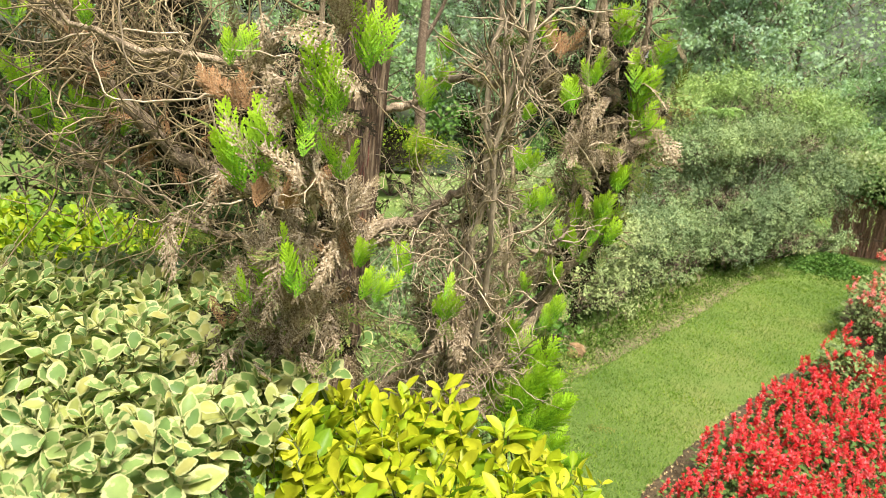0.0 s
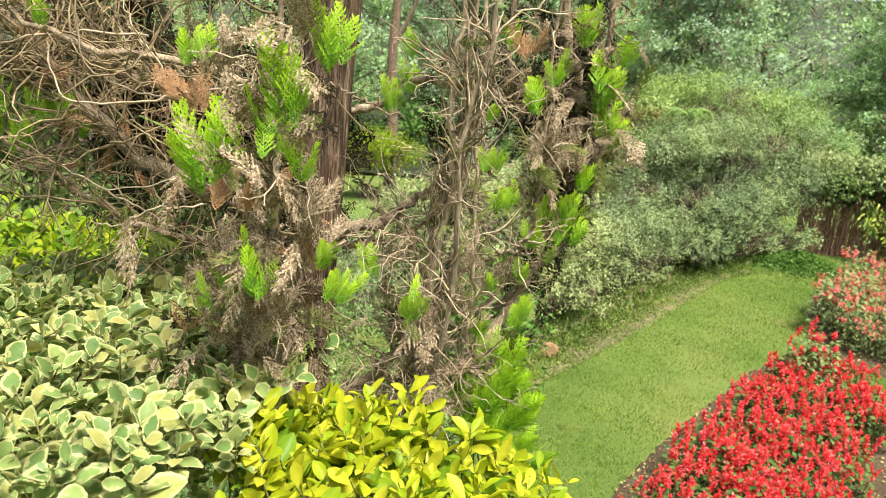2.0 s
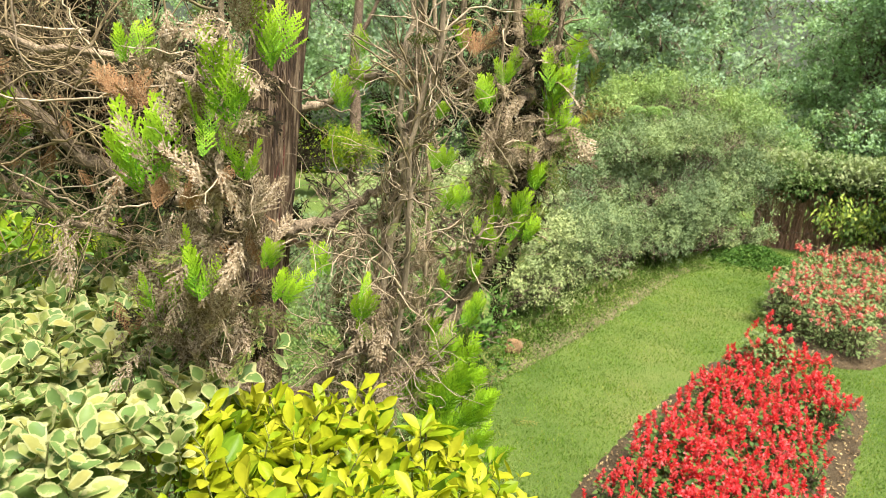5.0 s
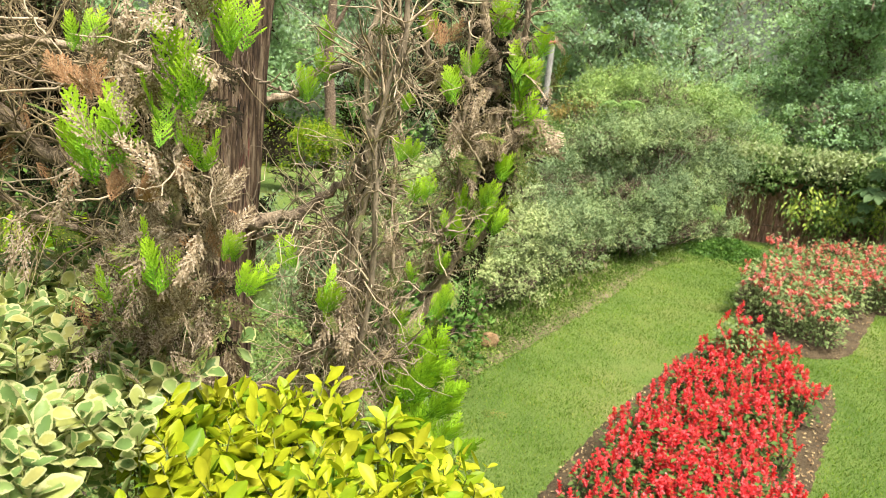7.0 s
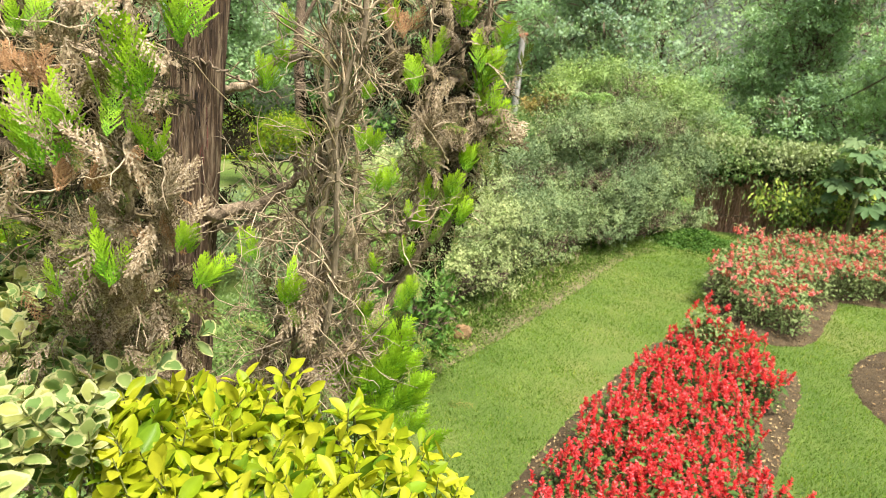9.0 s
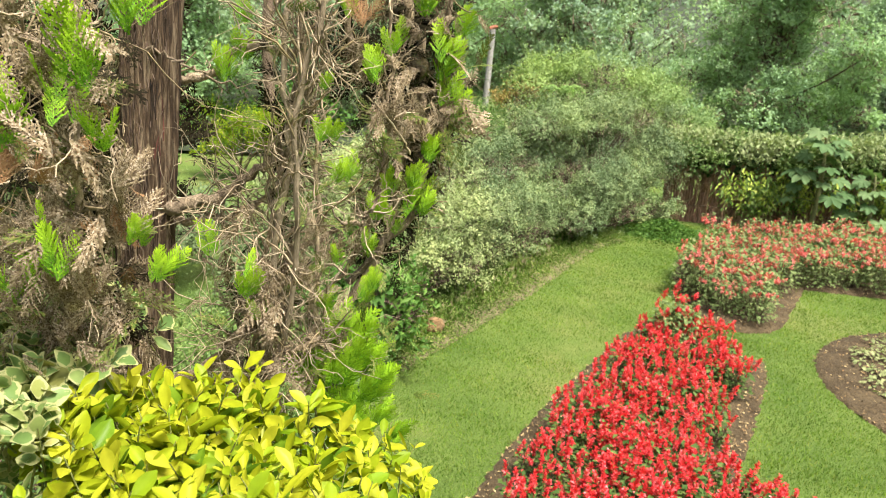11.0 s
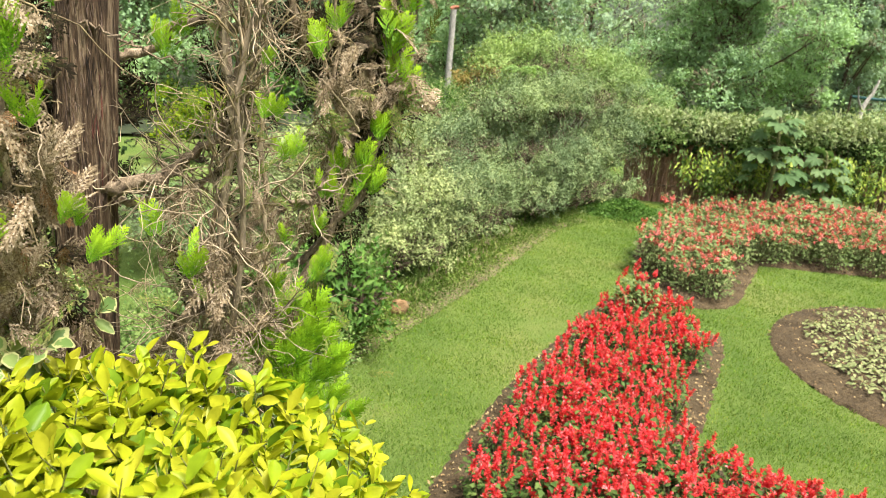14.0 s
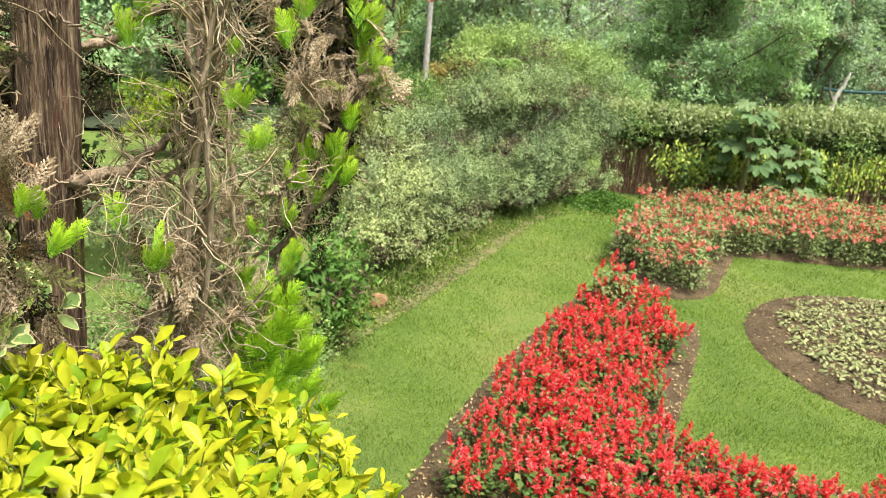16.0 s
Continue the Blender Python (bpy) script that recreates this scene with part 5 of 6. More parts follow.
def trunk_mesh():
    """A stringy trunk: deep upright ridges that twist slowly."""
    n, sides = 150, 110
    z = np.linspace(1.55, 4.6, n)
    a = np.arange(sides) * 2 * math.pi / sides
    Z, A = np.meshgrid(z, a, indexing="ij")
    r = 0.036 - 0.002 * (Z - 2.5) + 0.03 * np.exp(-(Z - 1.55) * 3)
    tw = A + 0.25 * Z
    r = r * (1 + 0.04 * np.sin(3 * tw + np.sin(3 * Z)) + 0.025 * np.sin(11 * tw + 2 * np.sin(5 * Z + 1)) + 0.04 * np.sin(23 * tw + 0.9 * np.sin(5 * Z)) + 0.03 * np.sin(41 * tw + 1.1 * np.sin(4 * Z + 2)) + 0.02 * rng.normal(0, 1, Z.shape))
    cx = TRUNK_AT[0] + 0.06 * (Z - 2.62) + 0.003 * np.sin(4 * Z)
    cy = TRUNK_AT[1] + 0.02 * (Z - 2.6)
    v = np.stack([cx + r * np.cos(A), cy + r * np.sin(A), Z], -1).reshape(-1, 3) - CO
    i, j = np.meshgrid(np.arange(n - 1), np.arange(sides), indexing="ij")
    q = np.stack([i * sides + j, i * sides + (j + 1) % sides, (i + 1) * sides + (j + 1) % sides, (i + 1) * sides + j], -1).reshape(-1, 4)
    return mesh_from("trunk", v, q, BARK)


part("trunk", trunk_mesh(), conifer, "dark red-brown stringy bark")
tg = np.random.default_rng(90)
for nm, mat, count, thick, label in (("peeling_bark", BARK, 420, 0.0011, "dark loose bark strips"), ("peeling_bark", BARK_GREY, 1000, 0.0007, "weathered grey bark fibres"), ("peeling_bark", BARK_RED, 50, 0.0013, "red inner bark")):
    strips = []
    for _ in range(count):
        a, z = tg.uniform(3.0, 6.4), tg.uniform(2.40, 3.45)
        if mat is BARK_RED:
            a, z = tg.normal(5.7, 0.25), tg.normal(2.92, 0.06)
        rr = 0.0355 - 0.002 * (z - 2.5)
        c = np.array([TRUNK_AT[0] + 0.06 * (z - 2.62) + 0.003 * math.sin(4 * z) + rr * math.cos(a), TRUNK_AT[1] + 0.02 * (z - 2.6) + rr * math.sin(a), z])
        ln = tg.uniform(0.004, 0.022) if mat is BARK_GREY else tg.uniform(0.012, 0.05)
        o = np.array([math.cos(a), math.sin(a), 0]) * tg.uniform(0, 0.0025)
        strips.append(tube(curve_through([c, c + (tg.normal(0, 0.0007), -0.0005, ln / 2), c + o + (tg.normal(0, 0.0016), 0, ln)], 5) - CO, np.array([0.5, 1, 1, 0.8, 0.3]) * thick, 4))
    v, f, _ = join(*strips)
    part(nm, mesh_from(nm, v, f, mat), conifer, label, kind="stuff")

lines = {}


def limb(key, ctrl, r, taper=0.4, rough=0.003, mat=LIMB):
    """One crooked limb of the conifer, kept in lines for what grows on it."""
    c = curve_through(ctrl, 26, rough, tg)
    lines[key] = c
    v, f, _ = tube(c - CO, np.linspace(r, r * taper, 26) * (1 + 0.08 * tg.normal(0, 1, 26)), 8)
    part("limb", mesh_from("limb", v, f, mat), conifer, "crooked grey-brown limb")


# towards the gap
limb("fork", [(-0.04, 0.95, 2.862), (-0.002, 0.93, 2.874), (0.029, 0.93, 2.883), (0.066, 0.93, 2.896), (0.10, 0.92, 2.919), (0.13, 0.91, 2.946), (0.155, 0.90, 2.985), (0.175, 0.88, 3.10)], 0.0108)
limb("under", [(-0.02, 0.95, 2.85), (0.05, 0.94, 2.858), (0.092, 0.94, 2.868), (0.123, 0.94, 2.895), (0.15, 0.92, 2.93)], 0.0055)
limb("upper", [(-0.02, 0.96, 3.03), (0.013, 0.97, 3.041), (0.037, 0.97, 3.048), (0.058, 0.97, 3.062), (0.078, 0.97, 3.083), (0.108, 0.96, 3.092), (0.145, 0.93, 3.087), (0.165, 0.90, 3.09), (0.172, 0.89, 3.16), (0.173, 0.89, 3.4)], 0.0068, 0.7)
limb("upper_twig", [(-0.02, 0.92, 3.08), (0.014, 0.92, 3.07), (0.053, 0.90, 3.054), (0.095, 0.89, 3.042)], 0.0022)
limb("low", [(0.02, 0.90, 2.58), (0.085, 0.88, 2.63), (0.132, 0.87, 2.66), (0.154, 0.87, 2.693), (0.20, 0.87, 2.706)], 0.0065, 0.7)
limb("knee", [(-0.02, 0.95, 2.60), (0.06, 0.92, 2.66), (0.095, 0.90, 2.71), (0.106, 0.90, 2.741), (0.125, 0.89, 2.757), (0.144, 0.88, 2.78), (0.16, 0.87, 2.84)], 0.0095, 0.5)
limb("side_twig", [(0.17, 0.90, 2.83), (0.22, 0.90, 2.859), (0.25, 0.90, 2.870), (0.262, 0.90, 2.885), (0.275, 0.90, 2.91)], 0.004)
# to the bare side
limb("main", [(-0.04, 0.95, 2.80), (-0.07, 0.93, 2.865), (-0.12, 0.91, 2.90), (-0.182, 0.90, 2.93), (-0.275, 0.90, 2.975), (-0.341, 0.90, 3.046), (-0.398, 0.90, 3.111), (-0.45, 0.90, 3.165), (-0.53, 0.90, 3.25)], 0.0125, 0.6)
limb("flat", [(-0.03, 0.95, 2.79), (-0.10, 0.93, 2.84), (-0.22, 0.91, 2.86), (-0.30, 0.90, 2.89), (-0.40, 0.90, 2.95), (-0.5, 0.90, 3.02)], 0.0065)
limb("high", [(-0.01, 0.96, 2.97), (-0.16, 0.96, 3.04), (-0.30, 0.96, 3.07), (-0.42, 0.96, 3.15), (-0.55, 1.0, 3.3)], 0.008)
limb("front", [(-0.04, 0.94, 3.02), (-0.10, 0.88, 3.07), (-0.20, 0.85, 3.10), (-0.32, 0.82, 3.12), (-0.45, 0.8, 3.22)], 0.007)
limb("spur", [(-0.05, 0.94, 2.62), (-0.06, 0.80, 2.70), (-0.04, 0.68, 2.82), (-0.01, 0.62, 2.96), (0.0, 0.61, 3.10), (0.01, 0.62, 3.4)], 0.0055)
lines["spur_front"] = lines["spur"] + np.array([-0.02, -0.045, 0.0])
# the columns beside the gap
limb("stem_a", [(-0.04, 0.95, 2.50), (0.08, 0.91, 2.58), (0.15, 0.86, 2.72), (0.17, 0.84, 2.90), (0.167, 0.84, 2.99), (0.172, 0.84, 3.054), (0.188, 0.84, 3.104), (0.20, 0.84, 3.18), (0.205, 0.84, 3.5)], 0.0042, 0.75, 0.002, TWIG)
limb("stem_b", [(0.05, 0.90, 2.56), (0.13, 0.87, 2.70), (0.145, 0.86, 2.86), (0.16, 0.86, 2.98), (0.15, 0.86, 3.08), (0.165, 0.87, 3.2), (0.17, 0.88, 3.5)], 0.005, 0.7, 0.003, TWIG)
limb("stem_c", [(0.10, 0.92, 2.56), (0.185, 0.88, 2.70), (0.195, 0.88, 2.86), (0.19, 0.89, 3.0), (0.175, 0.88, 3.12), (0.19, 0.88, 3.5)], 0.0035, 0.7, 0.003, TWIG)
limb("stem_d", [(0.09, 0.92, 2.60), (0.12, 0.88, 2.72), (0.13, 0.87, 2.84), (0.155, 0.87, 2.96), (0.185, 0.87, 3.08), (0.18, 0.88, 3.5)], 0.0035, 0.7)
limb("far_stem", [(-0.03, 0.97, 2.42), (0.14, 1.02, 2.58), (0.27, 1.05, 2.74), (0.31, 1.06, 2.84), (0.319, 1.06, 2.936), (0.341, 1.06, 3.008), (0.344, 1.06, 3.084), (0.322, 1.06, 3.14), (0.309, 1.06, 3.211), (0.31, 1.06, 3.5)], 0.0085, 0.8)
limb("far_side", [(0.24, 1.05, 2.73), (0.33, 1.03, 2.85), (0.37, 1.04, 3.0), (0.375, 1.05, 3.12), (0.385, 1.05, 3.5)], 0.006, 0.7)
limb("far_front", [(0.20, 1.04, 2.70), (0.26, 1.0, 2.82), (0.285, 0.97, 2.96), (0.29, 0.96, 3.10), (0.30, 0.96, 3.5)], 0.0035, 0.7)
limb("far_bend", [(0.344, 1.06, 3.07), (0.30, 1.03, 3.07), (0.25, 1.0, 3.075), (0.232, 0.99, 3.10), (0.235, 0.99, 3.3)], 0.006, 0.7)
limb("low_side", [(-0.03, 0.97, 2.30), (0.10, 0.97, 2.42), (0.19, 0.96, 2.52), (0.24, 0.96, 2.60), (0.25, 0.95, 2.70)], 0.006)
# long pale bare twigs
PALE_TWIGS = [
    [(-0.29, 0.82, 3.2), (-0.278, 0.80, 3.10), (-0.251, 0.80, 3.074), (-0.206, 0.80, 3.059), (-0.157, 0.80, 3.063), (-0.10, 0.84, 3.075)],
    [(-0.306, 0.78, 3.113), (-0.301, 0.78, 3.076), (-0.281, 0.78, 3.048), (-0.20, 0.78, 3.053), (-0.15, 0.80, 3.065)],
    [(-0.272, 0.82, 2.937), (-0.218, 0.82, 2.945), (-0.167, 0.82, 2.961), (-0.117, 0.84, 2.97), (-0.053, 0.88, 2.975)],
    [(-0.281, 0.80, 2.901), (-0.246, 0.80, 2.90), (-0.199, 0.80, 2.923), (-0.161, 0.81, 2.924), (-0.11, 0.86, 2.94)],
    [(-0.241, 0.83, 3.17), (-0.229, 0.83, 3.132), (-0.201, 0.83, 3.094), (-0.187, 0.83, 3.034), (-0.181, 0.85, 2.985)],
]
MORE_TWIGS = [
    [(-0.415, 0.86, 2.996), (-0.364, 0.86, 2.966), (-0.305, 0.86, 2.936), (-0.252, 0.86, 2.909), (-0.215, 0.88, 2.88)],
    [(-0.457, 0.84, 3.113), (-0.407, 0.84, 3.106), (-0.348, 0.84, 3.119), (-0.287, 0.84, 3.126), (-0.22, 0.85, 3.125)],
    [(0.255, 0.95, 3.036), (0.271, 0.95, 3.023), (0.304, 0.95, 2.986), (0.321, 0.97, 2.955)],
    [(0.27, 0.97, 3.049), (0.282, 0.97, 3.022), (0.292, 0.97, 2.995), (0.305, 0.99, 2.951)],
]
for ctrl in PALE_TWIGS + MORE_TWIGS:
    c = curve_through(ctrl, 22, 0.0012, tg)
    v, f, _ = tube(c - CO, np.linspace(0.0008, 0.0017, 22), 6)
    part("bare_twig", mesh_from("bare_twig", v, f, TWIG), conifer, "pale bare twig")


def twig_mass(seed, sources, n, long, r, way, bend, wild, mat, droop=0.2, forks=3):
    """Fine dry twigs that grow from limbs, each with a few side twigs."""
    g = np.random.default_rng(seed)
    out = []
    for _ in range(n):
        c = lines[sources[g.integers(0, len(sources))]]
        s = c[g.integers(5, len(c))]
        d = np.asarray(way, float) + g.normal(0, wild, 3)
        ln = long * g.uniform(0.4, 1.3)
        w = wander(s, d, ln, 8, bend, droop * g.normal(0.5, 1.5), g)
        rr = r * g.uniform(0.6, 1.3)
        out.append(tube(w - CO, np.linspace(rr, rr * 0.4, 8), 4))
        for _ in range(g.integers(1, forks + 1)):
            k = g.integers(2, 7)
            d2 = w[k] - w[k - 1]
            d2 = d2 / np.linalg.norm(d2) + g.normal(0, 0.6, 3)
            w2 = wander(w[k], d2, ln * g.uniform(0.25, 0.6), 6, bend, droop, g)
            out.append(tube(w2 - CO, np.linspace(rr * 0.6, rr * 0.25, 6), 3))
    v, f, _ = join(*out)
    return mesh_from("twig_tangle", v, f, mat)


BARE, COLUMN, FAR = ("main", "high", "front", "flat"), ("stem_a", "stem_b", "stem_c", "stem_d"), ("far_stem", "far_side", "far_front", "far_bend")
BARE_TWIGS = [
    (BARE[:3], 55, 0.22, 0.0013, (-0.3, -0.25, 0.5), 0.6, 0.5, TWIG_OLD), (BARE[:3], 60, 0.19, 0.0015, (0.4, -0.2, 0.3), 0.7, 0.5, TWIG_OLD),
    (("high", "main", "flat"), 260, 0.18, 0.0016, (-0.1, 0.1, 0.3), 0.8, 0.7, TWIG_OLD), (BARE, 130, 0.10, 0.0010, (-0.2, -0.2, 0.1), 0.8, 0.75, TWIG_OLD), (("high", "main"), 150, 0.22, 0.0018, (-0.5, 0.3, 0.5), 0.6, 0.45, TWIG_OLD),
    (("spur",), 40, 0.08, 0.0013, (0.0, -0.05, 0.4), 0.7, 0.6, TWIG), (("spur",), 40, 0.07, 0.0014, (0.0, 0.1, 0.2), 0.7, 0.6, TWIG_OLD),
]
COLUMN_TWIGS = [
    (COLUMN, 105, 0.12, 0.0016, (0.02, -0.03, 1.0), 0.45, 0.22, TWIG), (COLUMN, 60, 0.11, 0.0016, (0.02, 0.08, 1.0), 0.5, 0.3, TWIG_OLD), (COLUMN, 90, 0.07, 0.0013, (0.0, -0.08, -1.0), 0.5, 0.3, TWIG), (COLUMN, 130, 0.05, 0.0010, (0.0, -0.2, 0.0), 0.9, 0.8, TWIG),
    (FAR, 140, 0.06, 0.0011, (0.05, -0.3, 0.4), 0.7, 0.5, TWIG), (FAR, 200, 0.07, 0.0013, (0.0, 0.1, 0.3), 0.7, 0.6, TWIG_OLD), (("side_twig",), 20, 0.08, 0.0010, (0.3, -0.1, 0.2), 0.7, 0.6, TWIG),
    (("fork", "upper", "under"), 36, 0.10, 0.0011, (0.1, -0.1, 0.4), 0.8, 0.7, TWIG), (("low", "knee"), 80, 0.08, 0.0010, (0.0, -0.1, 0.4), 0.8, 0.8, TWIG), (("low", "knee", "under", "fork"), 110, 0.16, 0.0010, (0.0, 0.0, 0.3), 0.7, 1.0, TWIG), (("low", "knee", "under"), 110, 0.08, 0.0012, (0.0, 0.1, 0.2), 0.8, 0.8, TWIG_OLD)
]
for k, (source, n, long, r, way, bend, wild, mat) in enumerate(BARE_TWIGS + COLUMN_TWIGS):
    part("twig_tangle", twig_mass(91 + k, source, n, long, r, way, bend, wild, mat), conifer, "tangle of bare grey-brown twigs" if mat is TWIG else "old dark brown twigs", kind="stuff")


LOW_MESHES = [mesh_from("green_spray", *s[:2], SPRAY_GREEN, True, s[2]) for s in [spray_shape(np.random.default_rng(76 + k), 8, 6, 0.017, 0.46, 0.068) for k in range(5)]]
SPRAY_MESHES = [mesh_from("green_spray", *s[:2], SPRAY, True, s[2]) for s in SPRAY_SHAPES]


def spray_cluster(at, size, lean, seed, n=4, fan=0.3, shared=SPRAY_MESHES, label="fresh bright green spray"):
    """A few fresh sprays fanned out from one place."""
    g = np.random.default_rng(seed)
    at = np.asarray(at, float)
    for k in range(n):
        side = (k - (n - 1) / 2) / n
        ax = np.array([[lean + side * 0.6 + g.normal(0, fan * 0.35), g.normal(-0.1, fan), 1.0]])
        face = np.array([[side * 1.2 + g.normal(0, 0.35), -1.0, g.normal(0.5, 0.3)]])
        p = at + (side * size * 0.25, g.normal(0, 0.010), g.normal(-0.06, 0.10) * size)
        m = Matrix.Translation(p - CO) @ Matrix(frames_from(ax, face)[0].tolist()).to_4x4() @ Matrix.Scale(size * g.uniform(0.65, 1.1), 4)
        part("green_spray" if "green" in label else "dry_spray", shared[(seed + k) % 5], conifer, label, m)


FRONT_SPRAYS = [(-0.05, 0.57, 3.0, 0.08, -0.15), (-0.062, 0.58, 3.02, 0.05, -0.4), (0.0, 0.58, 3.035, 0.06, -0.05), (0.028, 0.58, 3.01, 0.05, 0.0), (-0.062, 0.58, 3.105, 0.05, 0.1), (0.02, 0.58, 3.07, 0.09, -0.1),
                (0.05, 0.60, 3.11, 0.075, 0.1), (-0.07, 0.64, 2.85, 0.06, -0.2), (-0.013, 0.57, 2.905, 0.065, 0.0), (-0.05, 0.60, 2.885, 0.05, -0.2), (0.03, 0.68, 2.90, 0.04, 0.2), (0.03, 0.71, 2.85, 0.04, 0.3), (0.12, 0.73, 2.83, 0.055, 0.2), (0.06, 0.90, 2.83, 0.05, -0.4)]
GAP_SPRAYS = [(0.272, 0.95, 3.067, 0.05, 0.0), (0.37, 1.03, 3.08, 0.08, 0.1), (0.376, 1.03, 3.02, 0.075, 0.2), (0.212, 0.84, 2.99, 0.04, 0.2), (0.235, 0.85, 2.94, 0.045, 0.1), (0.348, 1.0, 2.95, 0.06, 0.2), (0.326, 0.98, 2.91, 0.05, 0.2), (0.346, 1.0, 2.86, 0.06, 0.2), (0.276, 0.94, 2.865, 0.05, 0.1),
              (0.264, 0.92, 2.82, 0.05, 0.2), (0.225, 0.87, 2.825, 0.05, -0.1), (0.295, 0.96, 2.9, 0.045, 0.0), (0.107, 0.84, 2.80, 0.05, 0.3), (0.125, 0.86, 2.75, 0.045, 0.0), (0.207, 0.86, 2.755, 0.06, 0.1), (0.272, 0.91, 2.77, 0.05, 0.3), (0.04, 0.60, 2.925, 0.04, 0.3), (0.056, 0.62, 2.885, 0.045, 0.6), (0.093, 0.97, 3.07, 0.06, 0.0)]
BARE_SPRAYS = [(-0.32, 0.80, 3.13, 0.05, 0.0), (-0.44, 0.85, 3.13, 0.05, 0.0), (-0.44, 0.90, 3.02, 0.09, -0.5), (-0.40, 0.90, 3.01, 0.07, 0.4), (-0.36, 0.90, 3.01, 0.06, 0.8), (-0.48, 0.95, 2.98, 0.07, -0.4), (-0.12, 0.88, 3.06, 0.03, -0.3), (-0.47, 0.90, 3.05, 0.07, -0.2), (-0.42, 0.90, 2.97, 0.06, -0.2), (-0.34, 0.90, 2.99, 0.05, 0.5), (-0.52, 0.92, 3.06, 0.07, -0.2)]
FAR_SPRAYS = [(0.29, 0.91, 3.10, 0.055, -0.1), (0.265, 0.93, 3.06, 0.06, -0.2), (0.37, 1.03, 3.06, 0.08, 0.3), (0.39, 1.04, 3.00, 0.07, 0.3), (0.36, 1.03, 2.94, 0.055, 0.2), (0.39, 1.03, 3.12, 0.07, 0.3), (0.33, 1.02, 2.86, 0.075, 0.3),
              (0.30, 0.97, 2.85, 0.06, 0.0), (0.22, 0.87, 2.93, 0.045, 0.0), (0.07, 0.96, 3.05, 0.06, -0.1), (0.09, 0.97, 3.12, 0.05, 0.1), (0.34, 1.02, 3.15, 0.08, 0.0), (0.23, 0.97, 3.14, 0.05, 0.0), (0.20, 0.83, 2.99, 0.04, 0.1), (0.20, 0.84, 3.05, 0.03, 0.3), (0.26, 0.93, 2.75, 0.05, 0.2)]
LOW_SPRAYS = [(0.19, 0.90, 2.66, 0.04, 0.2), (0.21, 0.92, 2.69, 0.04, 0.4), (0.24, 0.92, 2.69, 0.05, 0.5), (0.26, 0.94, 2.63, 0.05, 0.6), (0.27, 0.93, 2.58, 0.05, 0.5), (0.22, 0.90, 2.63, 0.05, 0.1), (0.24, 0.90, 2.57, 0.05, 0.3),
              (0.20, 0.90, 2.61, 0.05, 0.0), (0.29, 0.94, 2.54, 0.04, 0.7), (0.31, 0.94, 2.51, 0.04, 0.8), (0.17, 0.90, 2.64, 0.05, -0.2), (0.26, 0.92, 2.52, 0.05, 0.2), (0.22, 0.90, 2.56, 0.05, 0.0), (0.25, 0.91, 2.66, 0.05, 0.3), (0.28, 0.93, 2.60, 0.05, 0.5), (0.24, 0.90, 2.62, 0.05, 0.2)]
for k, (x, y, z, s, lean) in enumerate(FRONT_SPRAYS + BARE_SPRAYS + FAR_SPRAYS + GAP_SPRAYS):
    spray_cluster((x, y, z), s * (0.84 if k < len(FRONT_SPRAYS) else 0.76), lean, 300 + k, 4, 0.35)
RUST_MESHES = [mesh_from("dry_spray", *s[:2], SPRAY_RUST, True, s[2]) for s in SPRAY_SHAPES]
GREY_MESHES = [mesh_from("dry_spray", *s[:2], SPRAY_DEAD, True, s[2]) for s in SPRAY_SHAPES]
RUST_SPRAYS = [(-0.075, 0.62, 3.062, 0.040, -0.5), (-0.10, 0.63, 3.07, 0.035, -0.8), (-0.045, 0.57, 2.985, 0.035, 0.1), (-0.025, 0.57, 2.98, 0.03, 0.5), (0.25, 0.95, 3.13, 0.04, -0.1)]
GREY_SPRAYS = [(0.025, 0.62, 2.965, 0.045, 0.4), (0.03, 0.62, 2.93, 0.05, 0.1), (-0.02, 0.60, 2.90, 0.045, -0.2), (-0.045, 0.60, 2.92, 0.045, -0.4), (0.0, 0.60, 2.87, 0.05, 0.2), (-0.03, 0.62, 2.82, 0.05, 0.0), (0.0, 0.64, 2.80, 0.045, 0.3), (0.30, 0.97, 2.98, 0.05, 0.1), (0.345, 1.0, 2.97, 0.05, 0.1), (0.19, 0.85, 2.86, 0.04, 0.2), (0.21, 0.86, 2.82, 0.045, 0.0), (0.17, 0.85, 2.80, 0.04, 0.3), (-0.065, 0.62, 3.10, 0.05, 0.2), (0.02, 0.61, 3.13, 0.05, 0.1), (-0.06, 0.63, 2.83, 0.05, -0.2), (-0.035, 0.64, 2.86, 0.05, 0.1), (-0.07, 0.65, 2.88, 0.05, -0.4), (-0.02, 0.65, 2.79, 0.05, 0.2), (-0.05, 0.66, 2.79, 0.05, -0.1), (0.01, 0.63, 2.91, 0.045, 0.4)]
for k, (x, y, z, s, lean) in enumerate(RUST_SPRAYS):
    spray_cluster((x, y, z), s, lean, 420 + k, 4, 0.5, RUST_MESHES, "rust-brown dead spray")
for k, (x, y, z, s, lean) in enumerate(GREY_SPRAYS):
    spray_cluster((x, y, z), s, lean, 440 + k, 4, 0.5, GREY_MESHES, "lacy grey dead spray")
for k, (x, y, z, s, lean) in enumerate(LOW_SPRAYS):
    spray_cluster((x, y, z), s * 1.15, lean, 360 + k, 8, 0.45, LOW_MESHES if k % 4 else SPRAY_MESHES)


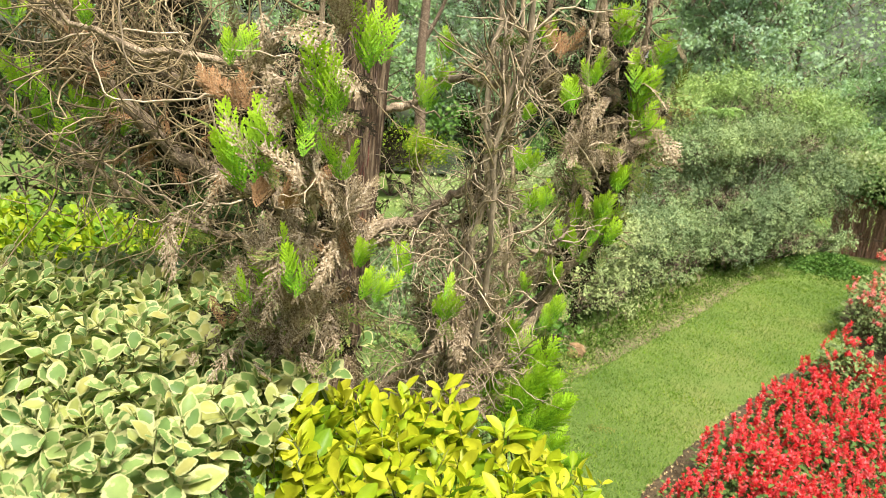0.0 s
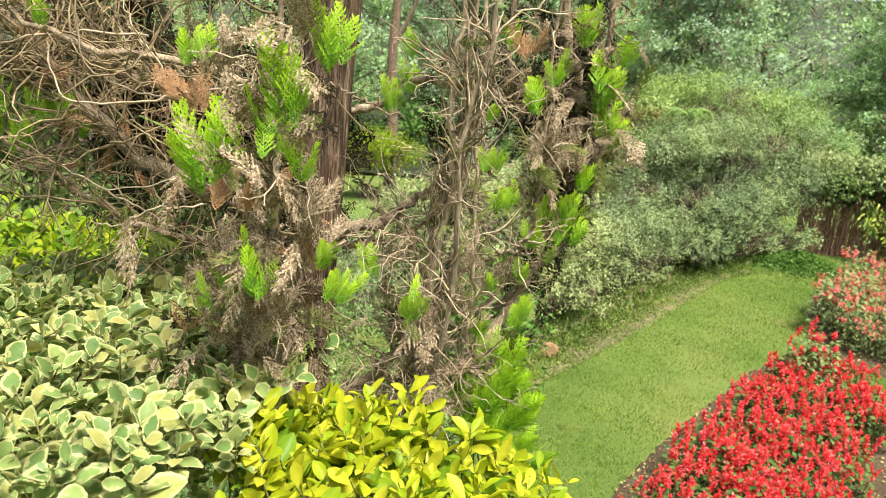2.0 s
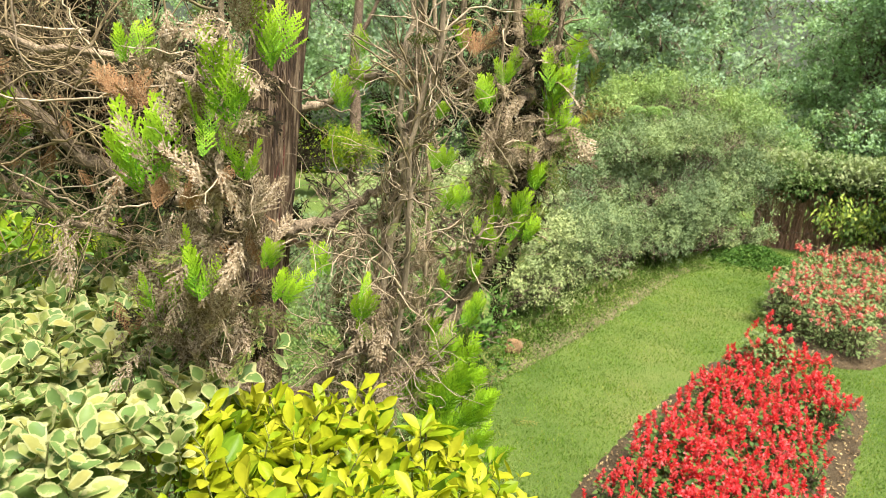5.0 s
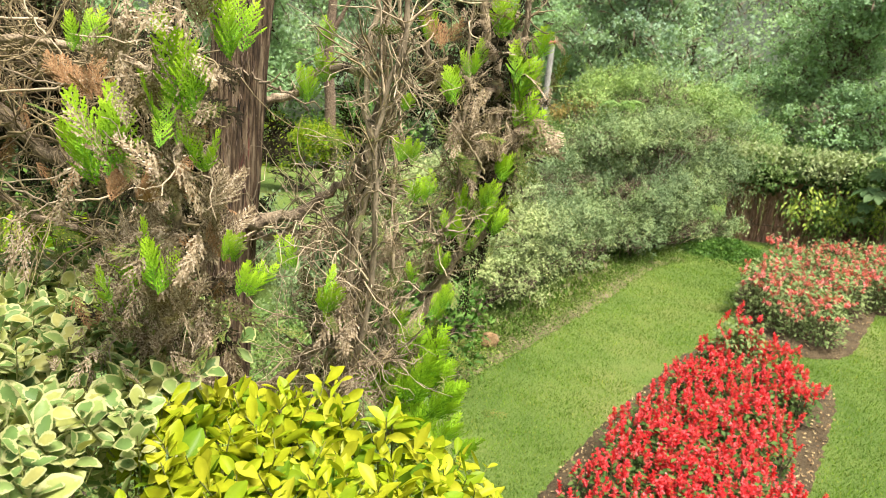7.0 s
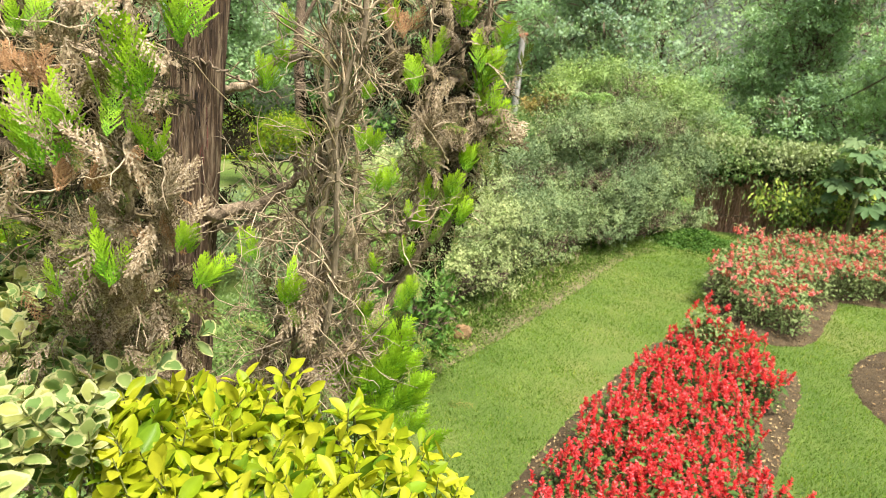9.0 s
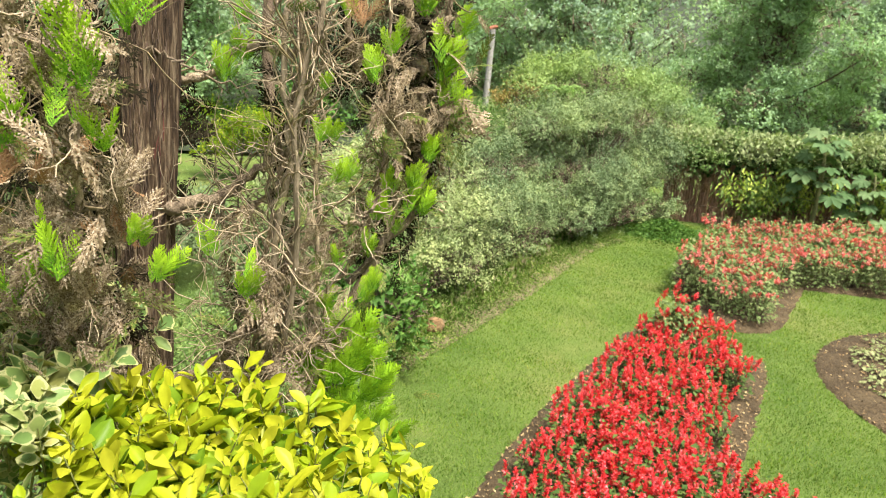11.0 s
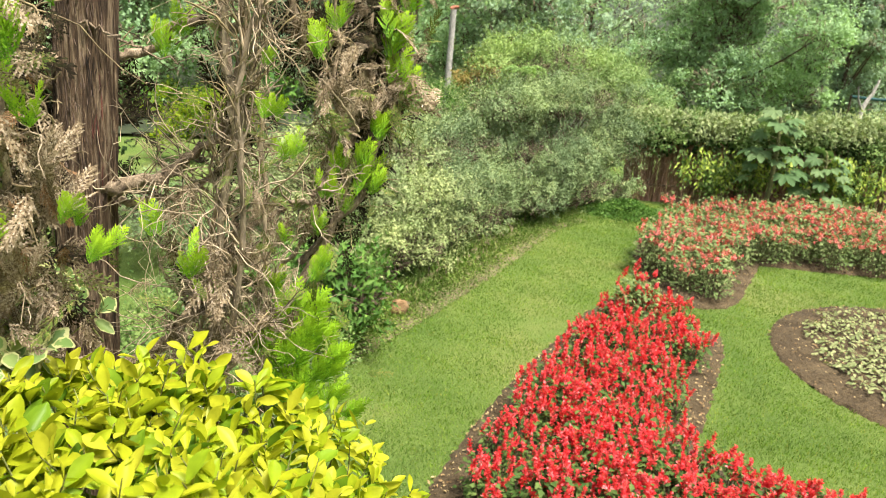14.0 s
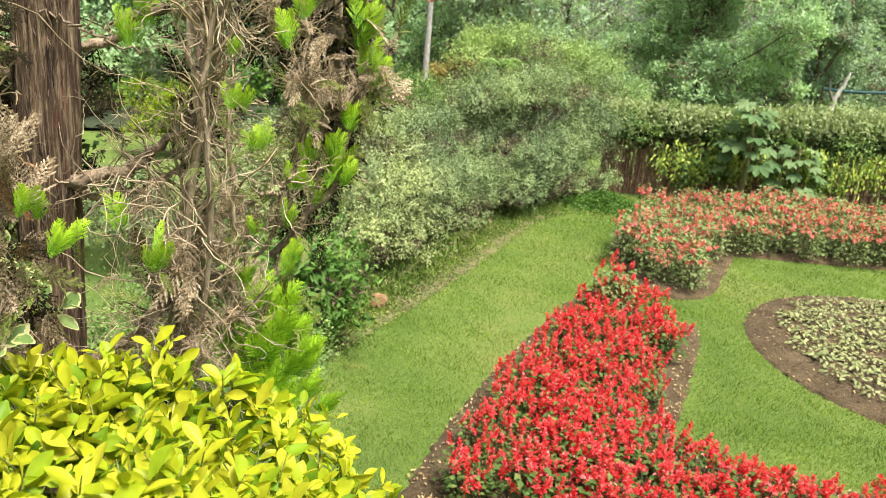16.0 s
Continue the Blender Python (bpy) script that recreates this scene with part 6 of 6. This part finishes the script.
def hanging(seed, key, span, spread, n, size, mat, shapes, down=0.6, name="dry_growth"):
    """Sprays that hang about a stretch of a limb."""
    g = np.random.default_rng(seed)
    c = lines[key]
    i = g.integers(int(span[0] * 25), int(span[1] * 25) + 1, n)
    p = c[i] + g.normal(0, 1, (n, 3)) * spread
    if key.startswith("spur"):
        p[:, 0] = np.where(p[:, 0] > 0.03, 0.06 - p[:, 0], p[:, 0])
    ax = g.normal(0, 0.55, (n, 3)) + (0, -0.1, -down)
    t, s, m = frames_from(ax, g.normal(0, 0.45, (n, 3)) + (0.1, -0.85, 0.75)), size * g.uniform(0.55, 1.25, n), len(shapes)
    v, f, r = join(*[scatter(shapes[k], p[k::m] - CO, t[k::m], s[k::m]) for k in range(m)])
    return mesh_from(name, v, f, mat, True, r)


WHAT = {SPRAY_DEAD: "lacy grey-brown dry sprays", SPRAY_RUST: "rusty dead sprays", SPRAY_DULL: "dull olive sprays"}
SPUR_DRY = [
    ("spur", (0.3, 0.95), (0.040, 0.03, 0.03), 105, 0.045, SPRAY_DEAD, 0.7), ("spur", (0.40, 0.6), (0.028, 0.03, 0.035), 38, 0.042, SPRAY_DEAD, 0.7), ("main", (0.2, 0.35), (0.04, 0.03, 0.04), 4, 0.048, SPRAY_DEAD, 0.6), ("spur_front", (0.25, 0.85), (0.032, 0.015, 0.03), 35, 0.045, SPRAY_DEAD, 0.7), ("spur", (0.45, 0.75), (0.045, 0.02, 0.015), 22, 0.031, SPRAY_RUST, 0.5), ("spur", (0.2, 0.9), (0.04, 0.03, 0.03), 29, 0.054, SPRAY_DULL, -0.4),
]
COLUMN_DRY = [
    ("stem_d", (0.1, 0.45), (0.03, 0.02, 0.03), 59, 0.053, SPRAY_DEAD, 0.7), ("stem_a", (0.3, 0.8), (0.02, 0.02, 0.03), 14, 0.035, SPRAY_DULL, -0.5), ("stem_c", (0.1, 0.5), (0.03, 0.02, 0.03), 16, 0.036, SPRAY_DULL, -0.4),
    ("far_stem", (0.4, 0.85), (0.025, 0.02, 0.02), 64, 0.053, SPRAY_DEAD, 0.5), ("far_side", (0.4, 0.85), (0.012, 0.012, 0.03), 27, 0.029, SPRAY_DEAD, 0.3), ("far_side", (0.5, 0.95), (0.025, 0.02, 0.03), 44, 0.059, SPRAY_DEAD, -0.2),
]
LOW_DRY = [
    ("far_front", (0.3, 0.8), (0.02, 0.02, 0.03), 39, 0.053, SPRAY_DEAD, 0.5), ("far_side", (0.2, 0.7), (0.025, 0.02, 0.02), 34, 0.048, SPRAY_DULL, -0.5), ("far_front", (0.2, 0.6), (0.02, 0.02, 0.02), 25, 0.048, SPRAY_DULL, -0.5),
    ("low", (0.3, 1), (0.03, 0.02, 0.03), 25, 0.053, SPRAY_DEAD, 0.8), ("knee", (0.55, 1), (0.03, 0.03, 0.03), 25, 0.042, SPRAY_DEAD, 0.6), ("knee", (0.4, 1), (0.04, 0.05, 0.03), 12, 0.038, SPRAY_DULL, -0.3),
    ("low_side", (0.3, 1), (0.035, 0.02, 0.03), 56, 0.058, SPRAY_DULL, -0.7), ("main", (0.5, 0.75), (0.05, 0.02, 0.03), 36, 0.037, SPRAY_RUST, 0.5), ("flat", (0.5, 0.9), (0.05, 0.03, 0.03), 34, 0.048, SPRAY_DULL, 0.2), ("main", (0.3, 0.55), (0.05, 0.04, 0.04), 7, 0.048, SPRAY_DEAD, 0.5), ("front", (0.3, 0.6), (0.05, 0.03, 0.03), 5, 0.048, SPRAY_DEAD, 0.4)
]
for k, (key, span, spread, n, size, mat, down) in enumerate(SPUR_DRY + COLUMN_DRY + LOW_DRY):
    part("dry_growth", hanging(400 + k, key, span, np.array(spread), n, size, mat, DRY_SHAPES, down), conifer, WHAT[mat], kind="stuff")
# Near-black sprays behind the limbs: shade inside the tree is put into their colour.
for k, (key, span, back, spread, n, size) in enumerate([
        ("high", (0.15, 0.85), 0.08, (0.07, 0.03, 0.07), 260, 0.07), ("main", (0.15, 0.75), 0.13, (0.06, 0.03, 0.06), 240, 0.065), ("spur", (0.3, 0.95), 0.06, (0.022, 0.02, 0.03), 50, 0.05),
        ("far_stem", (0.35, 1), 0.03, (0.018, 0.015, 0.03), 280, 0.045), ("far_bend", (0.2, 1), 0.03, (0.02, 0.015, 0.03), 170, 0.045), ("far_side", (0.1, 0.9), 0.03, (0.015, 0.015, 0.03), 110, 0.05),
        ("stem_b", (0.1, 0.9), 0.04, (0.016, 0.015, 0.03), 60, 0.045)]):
    part("inner_growth", hanging(600 + k, key, span, np.array(spread), n, size, SPRAY_SHADE, COARSE_SHAPES, 0.0, "inner_growth"), conifer, "inner growth, near-black to stand for shade inside the tree", m=Matrix.Translation((0, back, 0)), kind="stuff")
